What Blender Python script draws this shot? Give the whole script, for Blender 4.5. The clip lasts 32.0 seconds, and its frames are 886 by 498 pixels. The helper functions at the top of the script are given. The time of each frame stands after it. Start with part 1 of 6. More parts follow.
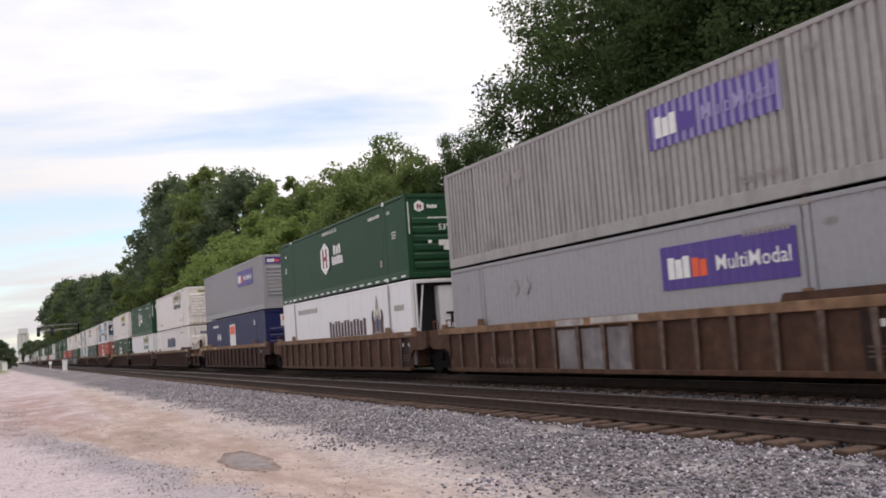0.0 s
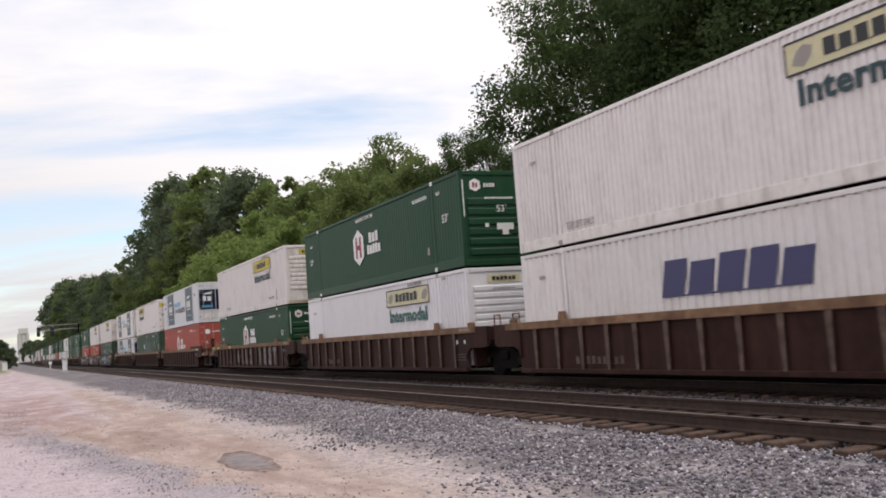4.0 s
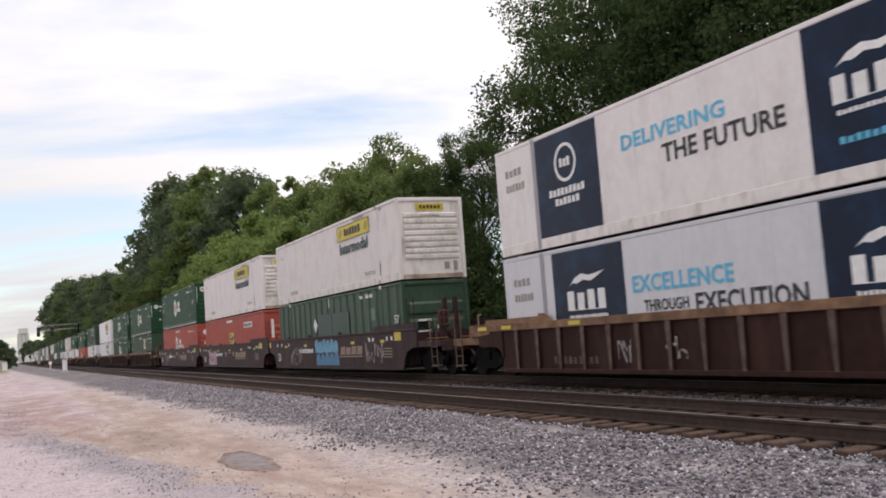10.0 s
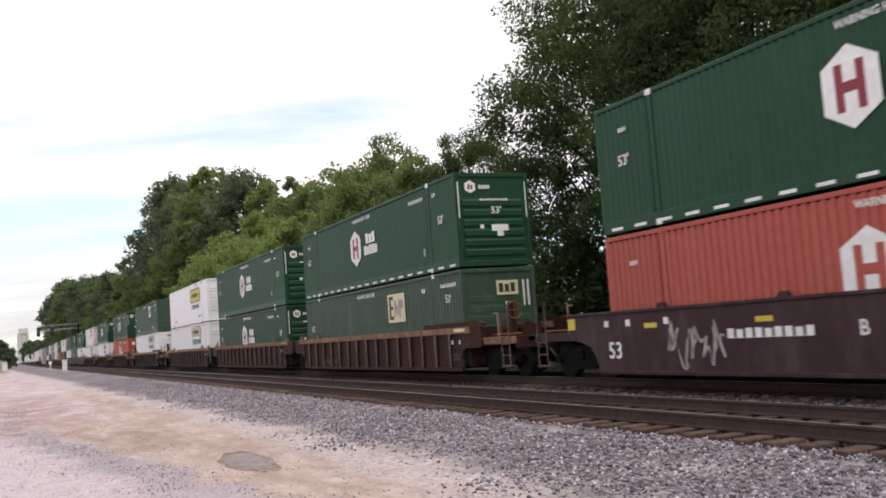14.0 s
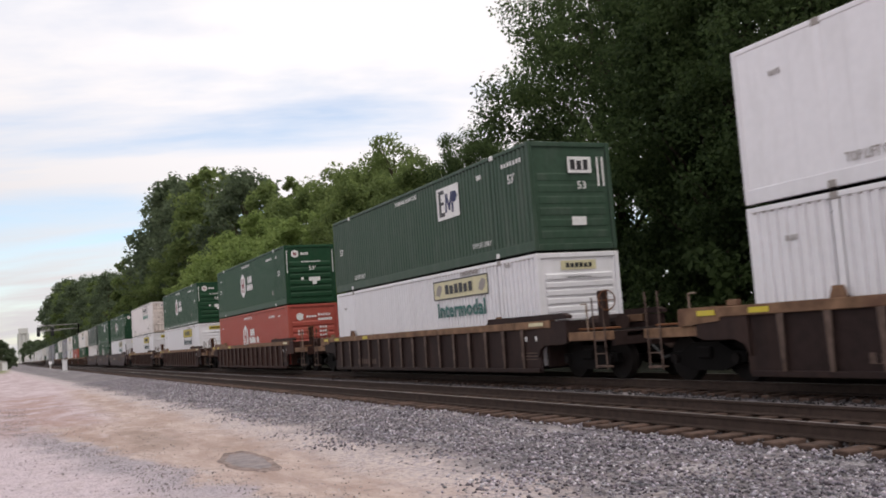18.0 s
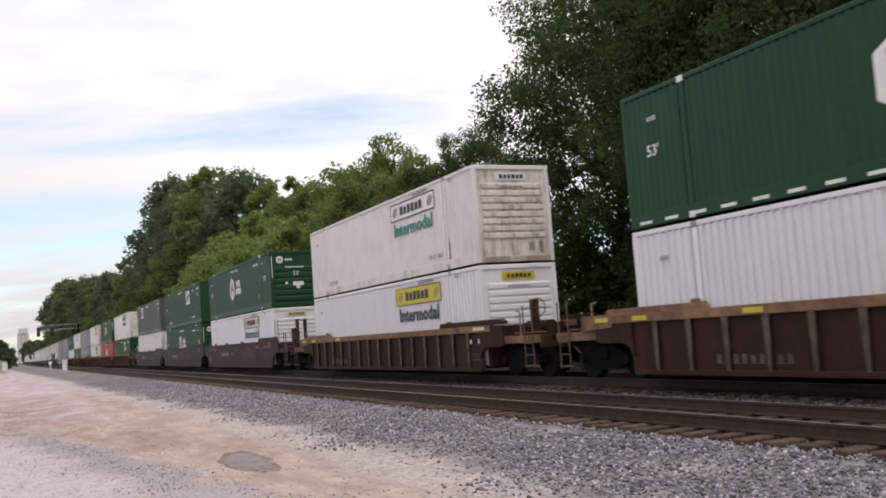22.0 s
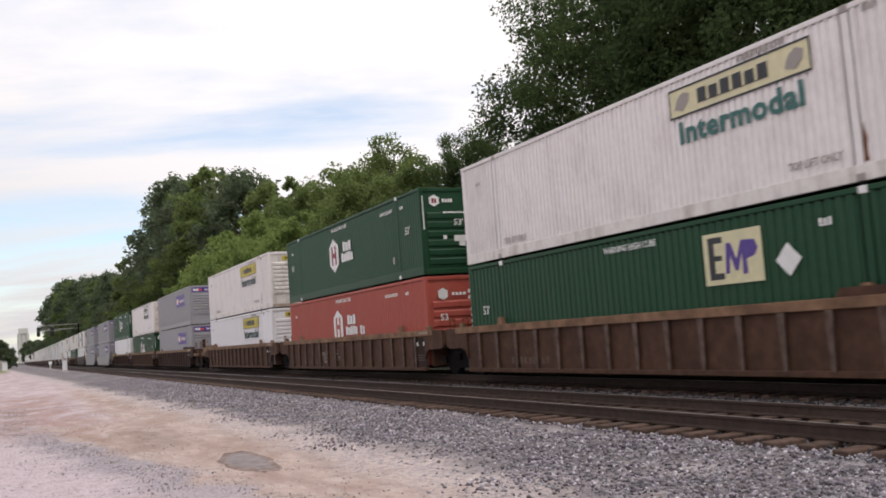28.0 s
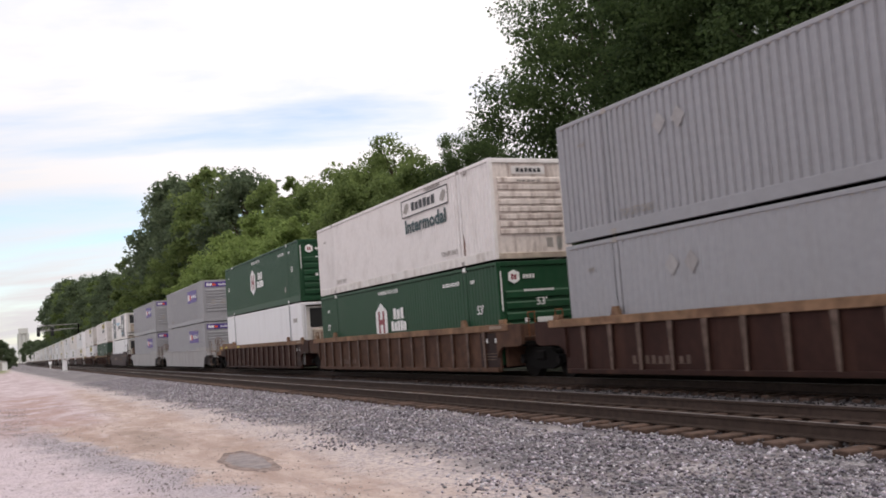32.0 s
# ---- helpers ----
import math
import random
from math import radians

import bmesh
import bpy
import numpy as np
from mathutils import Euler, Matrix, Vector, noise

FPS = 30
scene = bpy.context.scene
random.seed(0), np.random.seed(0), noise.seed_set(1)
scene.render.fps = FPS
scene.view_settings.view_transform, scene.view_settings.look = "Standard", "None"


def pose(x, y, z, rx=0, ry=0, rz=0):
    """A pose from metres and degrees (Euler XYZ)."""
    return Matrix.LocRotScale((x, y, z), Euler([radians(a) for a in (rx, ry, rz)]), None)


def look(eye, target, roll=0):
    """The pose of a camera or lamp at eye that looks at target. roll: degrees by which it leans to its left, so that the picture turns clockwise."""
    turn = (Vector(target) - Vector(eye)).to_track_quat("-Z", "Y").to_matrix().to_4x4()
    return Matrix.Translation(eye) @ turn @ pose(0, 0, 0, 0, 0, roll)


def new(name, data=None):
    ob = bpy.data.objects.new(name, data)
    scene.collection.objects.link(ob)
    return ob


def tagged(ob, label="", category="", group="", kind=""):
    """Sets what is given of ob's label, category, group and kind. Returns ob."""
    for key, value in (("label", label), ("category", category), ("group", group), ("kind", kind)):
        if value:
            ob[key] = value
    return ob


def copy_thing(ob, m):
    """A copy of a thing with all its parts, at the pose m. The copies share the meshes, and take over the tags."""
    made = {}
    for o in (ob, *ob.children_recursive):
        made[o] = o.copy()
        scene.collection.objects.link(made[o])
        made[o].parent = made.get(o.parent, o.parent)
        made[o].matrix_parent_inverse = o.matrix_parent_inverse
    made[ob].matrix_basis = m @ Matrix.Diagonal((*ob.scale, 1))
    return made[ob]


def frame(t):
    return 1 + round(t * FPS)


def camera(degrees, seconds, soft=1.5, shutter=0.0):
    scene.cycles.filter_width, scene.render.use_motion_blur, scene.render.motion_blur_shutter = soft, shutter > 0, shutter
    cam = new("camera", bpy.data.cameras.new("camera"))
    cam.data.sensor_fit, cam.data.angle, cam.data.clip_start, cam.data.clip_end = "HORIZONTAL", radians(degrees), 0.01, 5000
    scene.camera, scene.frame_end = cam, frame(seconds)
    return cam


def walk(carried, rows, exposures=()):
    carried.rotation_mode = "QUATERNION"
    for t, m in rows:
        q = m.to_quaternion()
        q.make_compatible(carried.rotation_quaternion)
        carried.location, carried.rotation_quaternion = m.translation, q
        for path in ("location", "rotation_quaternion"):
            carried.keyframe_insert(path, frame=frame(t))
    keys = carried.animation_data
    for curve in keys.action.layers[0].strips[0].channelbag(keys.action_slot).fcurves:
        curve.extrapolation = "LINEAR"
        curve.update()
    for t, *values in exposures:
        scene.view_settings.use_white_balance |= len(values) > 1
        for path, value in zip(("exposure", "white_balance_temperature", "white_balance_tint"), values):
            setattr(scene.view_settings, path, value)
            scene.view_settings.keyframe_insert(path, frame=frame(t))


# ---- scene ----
# ---- camera ----
EYE = (0.0, 0.0, 1.40)
YAW, PITCH, ROLL = 25.40, 5.07, -4.21
cam = camera(51.12, 32.0, soft=1.8, shutter=0.14)
_aim = Vector((-math.cos(radians(YAW)) * math.cos(radians(PITCH)), math.sin(radians(YAW)) * math.cos(radians(PITCH)), math.sin(radians(PITCH))))
STILL = look(EYE, Vector(EYE) + _aim * 10, ROLL)
# the automatic exposure follows the bright and dark containers that pass
EXPOSURES = [(0.0, -0.03), (1.0, -0.02), (2.0, -0.04), (3.0, -0.08), (6.0, -0.02), (7.0, 0.02), (8.0, -0.05), (12.0, -0.04), (13.0, 0.03), (14.0, 0.18), (15.5, -0.08), (17.0, -0.21), (18.0, -0.11), (19.0, 0.01), (20.0, 0.10), (21.0, 0.07), (22.0, -0.04),
             (23.0, -0.15), (24.0, 0.07), (25.0, 0.09), (26.5, 0.0), (28.0, -0.07), (29.0, -0.04), (30.0, -0.18), (31.0, -0.08), (32.0, 0.0)]
walk(cam, [(0.0, STILL), (32.0, STILL)], EXPOSURES)

# ---- world, sun, exposure ----
SUN_DIR = Vector((0.35, 0.38, 0.855)).normalized()
SUN_EL, SUN_AZ = math.asin(SUN_DIR.z), math.atan2(SUN_DIR.x, SUN_DIR.y)
world = bpy.data.worlds.new("sky")
scene.world = world
world.use_nodes = True
wn, wl = world.node_tree.nodes, world.node_tree.links
wn.clear()


def wnode(kind, **kw):
    n = wn.new(kind)
    for k, val in kw.items():
        n.inputs[k].default_value = val
    return n


w_out = wn.new("ShaderNodeOutputWorld")
w_bg = wn.new("ShaderNodeBackground")
w_bg.inputs[1].default_value = 1.0
w_sky = wn.new("ShaderNodeTexSky")
w_sky.sky_type, w_sky.sun_disc = "NISHITA", False
w_sky.sun_elevation, w_sky.sun_rotation = SUN_EL, SUN_AZ
w_sky.air_density, w_sky.dust_density = 1.0, 0.6
w_scale = wn.new("ShaderNodeVectorMath")
w_scale.operation = "SCALE"
w_scale.inputs["Scale"].default_value = 0.20
wl.new(w_sky.outputs[0], w_scale.inputs[0])
w_co = wn.new("ShaderNodeTexCoord")
w_sep = wn.new("ShaderNodeSeparateXYZ")
wl.new(w_co.outputs["Generated"], w_sep.inputs[0])


def wmath(op, a, b=None):
    n = wn.new("ShaderNodeMath")
    n.operation = op
    for i, s in enumerate((a, b)):
        if s is None:
            continue
        if isinstance(s, (int, float)):
            n.inputs[i].default_value = s
        else:
            wl.new(s, n.inputs[i])
    return n.outputs[0]


# clouds lie in a flat layer overhead: the direction is met with that layer
w_h = wmath("ADD", wmath("MAXIMUM", w_sep.outputs[2], 0.0), 0.10)
w_cmb = wn.new("ShaderNodeCombineXYZ")
wl.new(wmath("DIVIDE", w_sep.outputs[0], w_h), w_cmb.inputs[0])
wl.new(wmath("DIVIDE", w_sep.outputs[1], w_h), w_cmb.inputs[1])
w_map = wn.new("ShaderNodeMapping")
w_map.vector_type = "TEXTURE"
w_map.inputs["Location"].default_value = (1.7, 0.35, 0)
w_map.inputs["Rotation"].default_value = (0, 0, radians(62))
w_map.inputs["Scale"].default_value = (1.9, 0.9, 1.0)
wl.new(w_cmb.outputs[0], w_map.inputs[0])
w_noise = wnode("ShaderNodeTexNoise", Scale=0.75, Detail=7.0, Roughness=0.55, Distortion=0.35)
wl.new(w_map.outputs[0], w_noise.inputs["Vector"])
w_ramp = wn.new("ShaderNodeValToRGB")
w_ramp.color_ramp.elements[0].position, w_ramp.color_ramp.elements[1].position = 0.33, 0.56
w_mix = wn.new("ShaderNodeMix")
w_mix.data_type = "RGBA"
# thin cloud is brightest round the veiled sun
w_dot = wn.new("ShaderNodeVectorMath")
w_dot.operation = "DOT_PRODUCT"
wl.new(w_co.outputs["Generated"], w_dot.inputs[0])
w_dot.inputs[1].default_value = SUN_DIR
w_glow = wn.new("ShaderNodeMapRange")
w_glow.interpolation_type = "SMOOTHSTEP"
w_glow.inputs[1].default_value, w_glow.inputs[2].default_value = -0.62, 0.02
w_glow.inputs[3].default_value, w_glow.inputs[4].default_value = 0.46, 1.08
wl.new(w_dot.outputs["Value"], w_glow.inputs[0])
# the veil of cloud closes towards the sun
w_veil = wn.new("ShaderNodeMapRange")
w_veil.interpolation_type = "SMOOTHSTEP"
w_veil.inputs[1].default_value, w_veil.inputs[2].default_value = 0.0, 0.22
w_veil.inputs[3].default_value, w_veil.inputs[4].default_value = 0.0, 0.20
wl.new(w_dot.outputs["Value"], w_veil.inputs[0])
wl.new(wmath("ADD", w_noise.outputs[0], w_veil.outputs[0]), w_ramp.inputs[0])
w_cloud = wn.new("ShaderNodeVectorMath")
w_cloud.operation = "SCALE"
w_cloud.inputs[0].default_value = (1.045, 1.0, 1.015)
wl.new(w_glow.outputs[0], w_cloud.inputs["Scale"])
wl.new(w_cloud.outputs[0], w_mix.inputs[7])
wl.new(w_ramp.outputs[0], w_mix.inputs[0])
wl.new(w_scale.outputs[0], w_mix.inputs[6])
wl.new(w_mix.outputs[2], w_bg.inputs[0])
wl.new(w_bg.outputs[0], w_out.inputs[0])

sun = new("sun", bpy.data.lights.new("sun", "SUN"))
sun.data.energy, sun.data.angle, sun.data.color = 1.5, radians(20), (1.0, 0.95, 0.88)
sun.matrix_world = look((0, 0, 60), Vector((0, 0, 60)) - SUN_DIR * 10)

# ---- materials ----


def mat(name, rgb, rough=0.6, metal=0.0, vary=0.12, scale=6.0, dirt=None, dirt_amt=0.0, streak=(1.2, 1.2, 0.25), bump=0.0, bump_scale=40.0, shift=0.06, space="Object", spec=0.5):
    """Base colour with fine grain, a per-object shift and streaks of dirt; coordinates in metres."""
    m = bpy.data.materials.new(name)
    m.use_nodes = True
    nt = m.node_tree
    n, l = nt.nodes, nt.links
    bsdf = n["Principled BSDF"]
    bsdf.inputs["Roughness"].default_value, bsdf.inputs["Metallic"].default_value = rough, metal
    bsdf.inputs["Specular IOR Level"].default_value = spec
    co = n.new("ShaderNodeTexCoord")
    info = n.new("ShaderNodeObjectInfo")
    off = n.new("ShaderNodeVectorMath")
    off.operation = "MULTIPLY_ADD"
    l.new(info.outputs["Random"], off.inputs[0])
    off.inputs[1].default_value = (37.0, 0.0, 19.0)
    l.new(co.outputs[space], off.inputs[2])
    fine = n.new("ShaderNodeTexNoise")
    fine.inputs["Scale"].default_value, fine.inputs["Detail"].default_value = scale, 6
    l.new(off.outputs[0], fine.inputs["Vector"])
    val = n.new("ShaderNodeMapRange")
    val.inputs[3].default_value, val.inputs[4].default_value = 1 - vary * 1.6, 1 + vary * 1.6
    val.inputs[1].default_value, val.inputs[2].default_value = 0.25, 0.75
    l.new(fine.outputs[0], val.inputs[0])
    sh = n.new("ShaderNodeMapRange")
    sh.inputs[3].default_value, sh.inputs[4].default_value = 1 - shift, 1 + shift
    l.new(info.outputs["Random"], sh.inputs[0])
    mul = n.new("ShaderNodeMath")
    mul.operation = "MULTIPLY"
    l.new(val.outputs[0], mul.inputs[0])
    l.new(sh.outputs[0], mul.inputs[1])
    base = n.new("ShaderNodeVectorMath")
    base.operation = "SCALE"
    base.inputs[0].default_value = rgb
    l.new(mul.outputs[0], base.inputs["Scale"])
    col = base.outputs[0]
    if dirt:
        mp = n.new("ShaderNodeMapping")
        mp.inputs["Scale"].default_value = streak
        l.new(off.outputs[0], mp.inputs[0])
        st = n.new("ShaderNodeTexNoise")
        st.inputs["Scale"].default_value, st.inputs["Detail"].default_value, st.inputs["Roughness"].default_value = 1.6, 8, 0.65
        l.new(mp.outputs[0], st.inputs["Vector"])
        r = n.new("ShaderNodeMapRange")
        r.inputs[1].default_value, r.inputs[2].default_value = 0.48, 0.78
        r.inputs[3].default_value, r.inputs[4].default_value = 0.0, dirt_amt
        l.new(st.outputs[0], r.inputs[0])
        mx = n.new("ShaderNodeMix")
        mx.data_type = "RGBA"
        l.new(r.outputs[0], mx.inputs[0])
        l.new(col, mx.inputs[6])
        mx.inputs[7].default_value = (*dirt, 1)
        col = mx.outputs[2]
    l.new(col, bsdf.inputs["Base Color"])
    rr = n.new("ShaderNodeMapRange")
    rr.inputs[3].default_value, rr.inputs[4].default_value = max(0.05, rough - 0.12), min(1, rough + 0.12)
    l.new(fine.outputs[0], rr.inputs[0])
    l.new(rr.outputs[0], bsdf.inputs["Roughness"])
    if bump:
        bn = n.new("ShaderNodeTexNoise")
        bn.inputs["Scale"].default_value, bn.inputs["Detail"].default_value = bump_scale, 4
        l.new(co.outputs[space], bn.inputs["Vector"])
        bp = n.new("ShaderNodeBump")
        bp.inputs["Strength"].default_value, bp.inputs["Distance"].default_value = bump, 0.01
        l.new(bn.outputs[0], bp.inputs["Height"])
        l.new(bp.outputs[0], bsdf.inputs["Normal"])
    return m


GRIME = (0.07, 0.055, 0.045)
M = {}
M["cream"] = mat("cream_paint", (0.74, 0.70, 0.69), 0.5, vary=0.03, dirt=(0.34, 0.275, 0.24), dirt_amt=0.35, streak=(0.9, 0.9, 0.5))
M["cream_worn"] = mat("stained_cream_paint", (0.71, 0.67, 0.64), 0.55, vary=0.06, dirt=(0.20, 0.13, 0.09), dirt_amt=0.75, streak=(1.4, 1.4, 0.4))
M["white"] = mat("white_paint", (0.77, 0.755, 0.78), 0.4, vary=0.02, dirt=(0.42, 0.40, 0.38), dirt_amt=0.25)
M["dull_white"] = mat("dull_bluish_white_paint", (0.60, 0.60, 0.63), 0.45, vary=0.03, dirt=(0.40, 0.39, 0.39), dirt_amt=0.4)
M["grey"] = mat("grey_paint", (0.33, 0.312, 0.302), 0.5, vary=0.06, dirt=(0.14, 0.122, 0.11), dirt_amt=0.7)
M["bluegrey"] = mat("blue_grey_paint", (0.29, 0.285, 0.305), 0.5, vary=0.05, dirt=(0.22, 0.21, 0.20), dirt_amt=0.3)
M["green"] = mat("green_paint", (0.0145, 0.056, 0.0262), 0.45, vary=0.08, dirt=(0.045, 0.078, 0.05), dirt_amt=0.4, spec=0.2)
M["sage"] = mat("faded_green_paint", (0.036, 0.070, 0.045), 0.5, vary=0.1, dirt=(0.10, 0.12, 0.10), dirt_amt=0.6, spec=0.30)
M["dull_green"] = mat("dull_overpainted_green", (0.062, 0.094, 0.076), 0.6, vary=0.12, dirt=(0.08, 0.11, 0.12), dirt_amt=0.6, spec=0.3)
M["pale_green"] = mat("pale_repainted_green", (0.11, 0.17, 0.13), 0.6, vary=0.12)
M["slate"] = mat("grey_green_paint", (0.060, 0.078, 0.068), 0.5, vary=0.12, dirt=(0.10, 0.11, 0.10), dirt_amt=0.6)
M["red"] = mat("red_paint", (0.38, 0.080, 0.060), 0.5, vary=0.07, dirt=(0.36, 0.13, 0.09), dirt_amt=0.6, spec=0.30)
M["blue"] = mat("blue_paint", (0.0125, 0.0155, 0.078), 0.45, vary=0.07, dirt=(0.03, 0.03, 0.085), dirt_amt=0.4, spec=0.30)
M["purple"] = mat("purple_vinyl", (0.070, 0.030, 0.240), 0.4, vary=0.04, dirt=(0.14, 0.12, 0.30), dirt_amt=0.4)
M["faded_purple"] = mat("sun_faded_purple_vinyl", (0.30, 0.27, 0.47), 0.5, vary=0.05, dirt=(0.40, 0.38, 0.50), dirt_amt=0.5)
M["navy"] = mat("navy_vinyl", (0.006, 0.012, 0.032), 0.35, vary=0.2, scale=1.4, dirt=(0.012, 0.05, 0.12), dirt_amt=0.6, streak=(0.8, 0.8, 0.8), spec=0.22)
M["yellow"] = mat("yellow_vinyl", (0.57, 0.455, 0.035), 0.45, vary=0.06, dirt=(0.45, 0.38, 0.10), dirt_amt=0.5)
M["dull_yellow"] = mat("worn_yellow_print", (0.36, 0.28, 0.05), 0.5, vary=0.08)
M["pale_yellow"] = mat("faded_yellow_vinyl", (0.62, 0.57, 0.36), 0.5, vary=0.06, dirt=(0.45, 0.42, 0.34), dirt_amt=0.5)
M["ink"] = mat("black_lettering", (0.022, 0.022, 0.025), 0.5, vary=0.05)
M["teal"] = mat("dark_teal_lettering", (0.016, 0.046, 0.052), 0.5, vary=0.05)
M["pine"] = mat("pine_green_lettering", (0.03, 0.125, 0.11), 0.5, vary=0.05)
M["sea"] = mat("sea_green_lettering", (0.04, 0.22, 0.17), 0.5, vary=0.05)
M["skyblue"] = mat("light_blue_lettering", (0.10, 0.42, 0.62), 0.5, vary=0.05)
M["chalk"] = mat("white_lettering", (0.74, 0.73, 0.72), 0.5, vary=0.06)
M["greyink"] = mat("grey_lettering", (0.30, 0.27, 0.25), 0.6, vary=0.05)
M["maroon"] = mat("maroon_lettering", (0.22, 0.022, 0.035), 0.5, vary=0.05)
M["orange"] = mat("orange_lettering", (0.72, 0.10, 0.03), 0.5, vary=0.05)
M["indigo"] = mat("dark_indigo_lettering", (0.045, 0.045, 0.12), 0.5, vary=0.05)
M["stain"] = mat("brown_stain_and_shade_paint", (0.40, 0.33, 0.27), 0.7, vary=0.25, scale=3, dirt=(0.16, 0.10, 0.07), dirt_amt=0.9, streak=(1.5, 1.5, 0.5))
M["steel"] = mat("bare_steel", (0.42, 0.40, 0.38), 0.4, 0.6, vary=0.1)
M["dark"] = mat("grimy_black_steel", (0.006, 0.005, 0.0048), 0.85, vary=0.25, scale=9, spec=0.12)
M["rubber"] = mat("black_opening", (0.012, 0.012, 0.013), 0.6, vary=0.1)
M["brown"] = mat("rusty_brown_car_paint", (0.036, 0.0165, 0.0135), 0.65, vary=0.16, scale=5, dirt=(0.095, 0.046, 0.032), dirt_amt=0.6, bump=0.15, shift=0.12, spec=0.12)
M["ochre"] = mat("worn_ochre_chord", (0.205, 0.122, 0.075), 0.65, vary=0.28, scale=3, dirt=(0.10, 0.05, 0.038), dirt_amt=0.9, streak=(0.6, 1, 1), bump=0.15, spec=0.12)
M["pale_edge"] = mat("pale_worn_and_lit_paint", (0.125, 0.088, 0.073), 0.7, vary=0.28, scale=5, dirt=(0.045, 0.026, 0.021), dirt_amt=0.9, streak=(2, 2, 1.2), spec=0.12)
M["umber"] = mat("dark_umber_car_paint", (0.030, 0.019, 0.0175), 0.65, vary=0.18, scale=5, dirt=(0.07, 0.040, 0.032), dirt_amt=0.6, bump=0.15, shift=0.12, spec=0.12)
M["tan_rust"] = mat("ochre_brown_car_paint", (0.085, 0.045, 0.031), 0.68, vary=0.22, scale=4, dirt=(0.045, 0.024, 0.019), dirt_amt=0.8, streak=(1.0, 1.0, 0.5), bump=0.15, shift=0.12, spec=0.12)
M["plum"] = mat("dark_plum_car_paint", (0.042, 0.023, 0.026), 0.55, vary=0.14, scale=4, dirt=(0.12, 0.085, 0.075), dirt_amt=0.55, spec=0.12)
M["cargrey"] = mat("silver_grey_car_paint", (0.33, 0.31, 0.31), 0.55, vary=0.1, dirt=(0.14, 0.11, 0.10), dirt_amt=0.6)
M["gold"] = mat("dull_gold_lettering", (0.26, 0.19, 0.14), 0.6, vary=0.15)
M["graffiti"] = mat("silver_spray_paint", (0.34, 0.30, 0.29), 0.6, vary=0.22, scale=3)
M["sprayed"] = mat("faded_silver_spray_paint", (0.20, 0.18, 0.185), 0.65, vary=0.25, scale=3, dirt=(0.07, 0.045, 0.04), dirt_amt=0.7)
M["graffiti_blue"] = mat("light_blue_spray_paint", (0.13, 0.32, 0.46), 0.6, vary=0.2, scale=4)
M["graffiti_deep"] = mat("mid_blue_spray_paint", (0.075, 0.20, 0.33), 0.6, vary=0.2, scale=4)
M["graffiti_pink"] = mat("pink_spray_paint", (0.52, 0.34, 0.42), 0.6, vary=0.25, scale=4)
M["peel"] = mat("peeling_white_paint", (0.45, 0.42, 0.40), 0.7, vary=0.15, scale=4, dirt=(0.12, 0.07, 0.05), dirt_amt=0.8, streak=(1, 1, 0.8), spec=0.12)
M["rust"] = mat("rust", (0.16, 0.07, 0.035), 0.85, vary=0.25, scale=8, spec=0.12)
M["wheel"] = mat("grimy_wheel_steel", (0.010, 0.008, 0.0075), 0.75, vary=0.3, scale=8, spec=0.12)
M["rail"] = mat("rusty_rail_web", (0.058, 0.040, 0.033), 0.75, vary=0.2, scale=7, spec=0.12)
M["railhead"] = mat("worn_rail_head", (0.24, 0.21, 0.20), 0.38, 0.7, vary=0.15, scale=5)
M["tie"] = mat("weathered_timber_tie", (0.088, 0.057, 0.045), 0.85, vary=0.3, scale=9, dirt=(0.05, 0.04, 0.035), dirt_amt=0.8, streak=(3, 0.4, 1), bump=0.4, shift=0.3, spec=0.12)
M["concrete"] = mat("pale_concrete", (0.52, 0.51, 0.50), 0.8, vary=0.08)
M["rusty_end"] = mat("rust_streaked_cream_paint", (0.68, 0.60, 0.56), 0.6, vary=0.08, dirt=(0.14, 0.065, 0.042), dirt_amt=1.0, streak=(2.4, 2.4, 0.4))
M["bark"] = mat("grey_brown_bark", (0.075, 0.058, 0.045), 0.9, vary=0.3, scale=8, bump=0.5, spec=0.12)


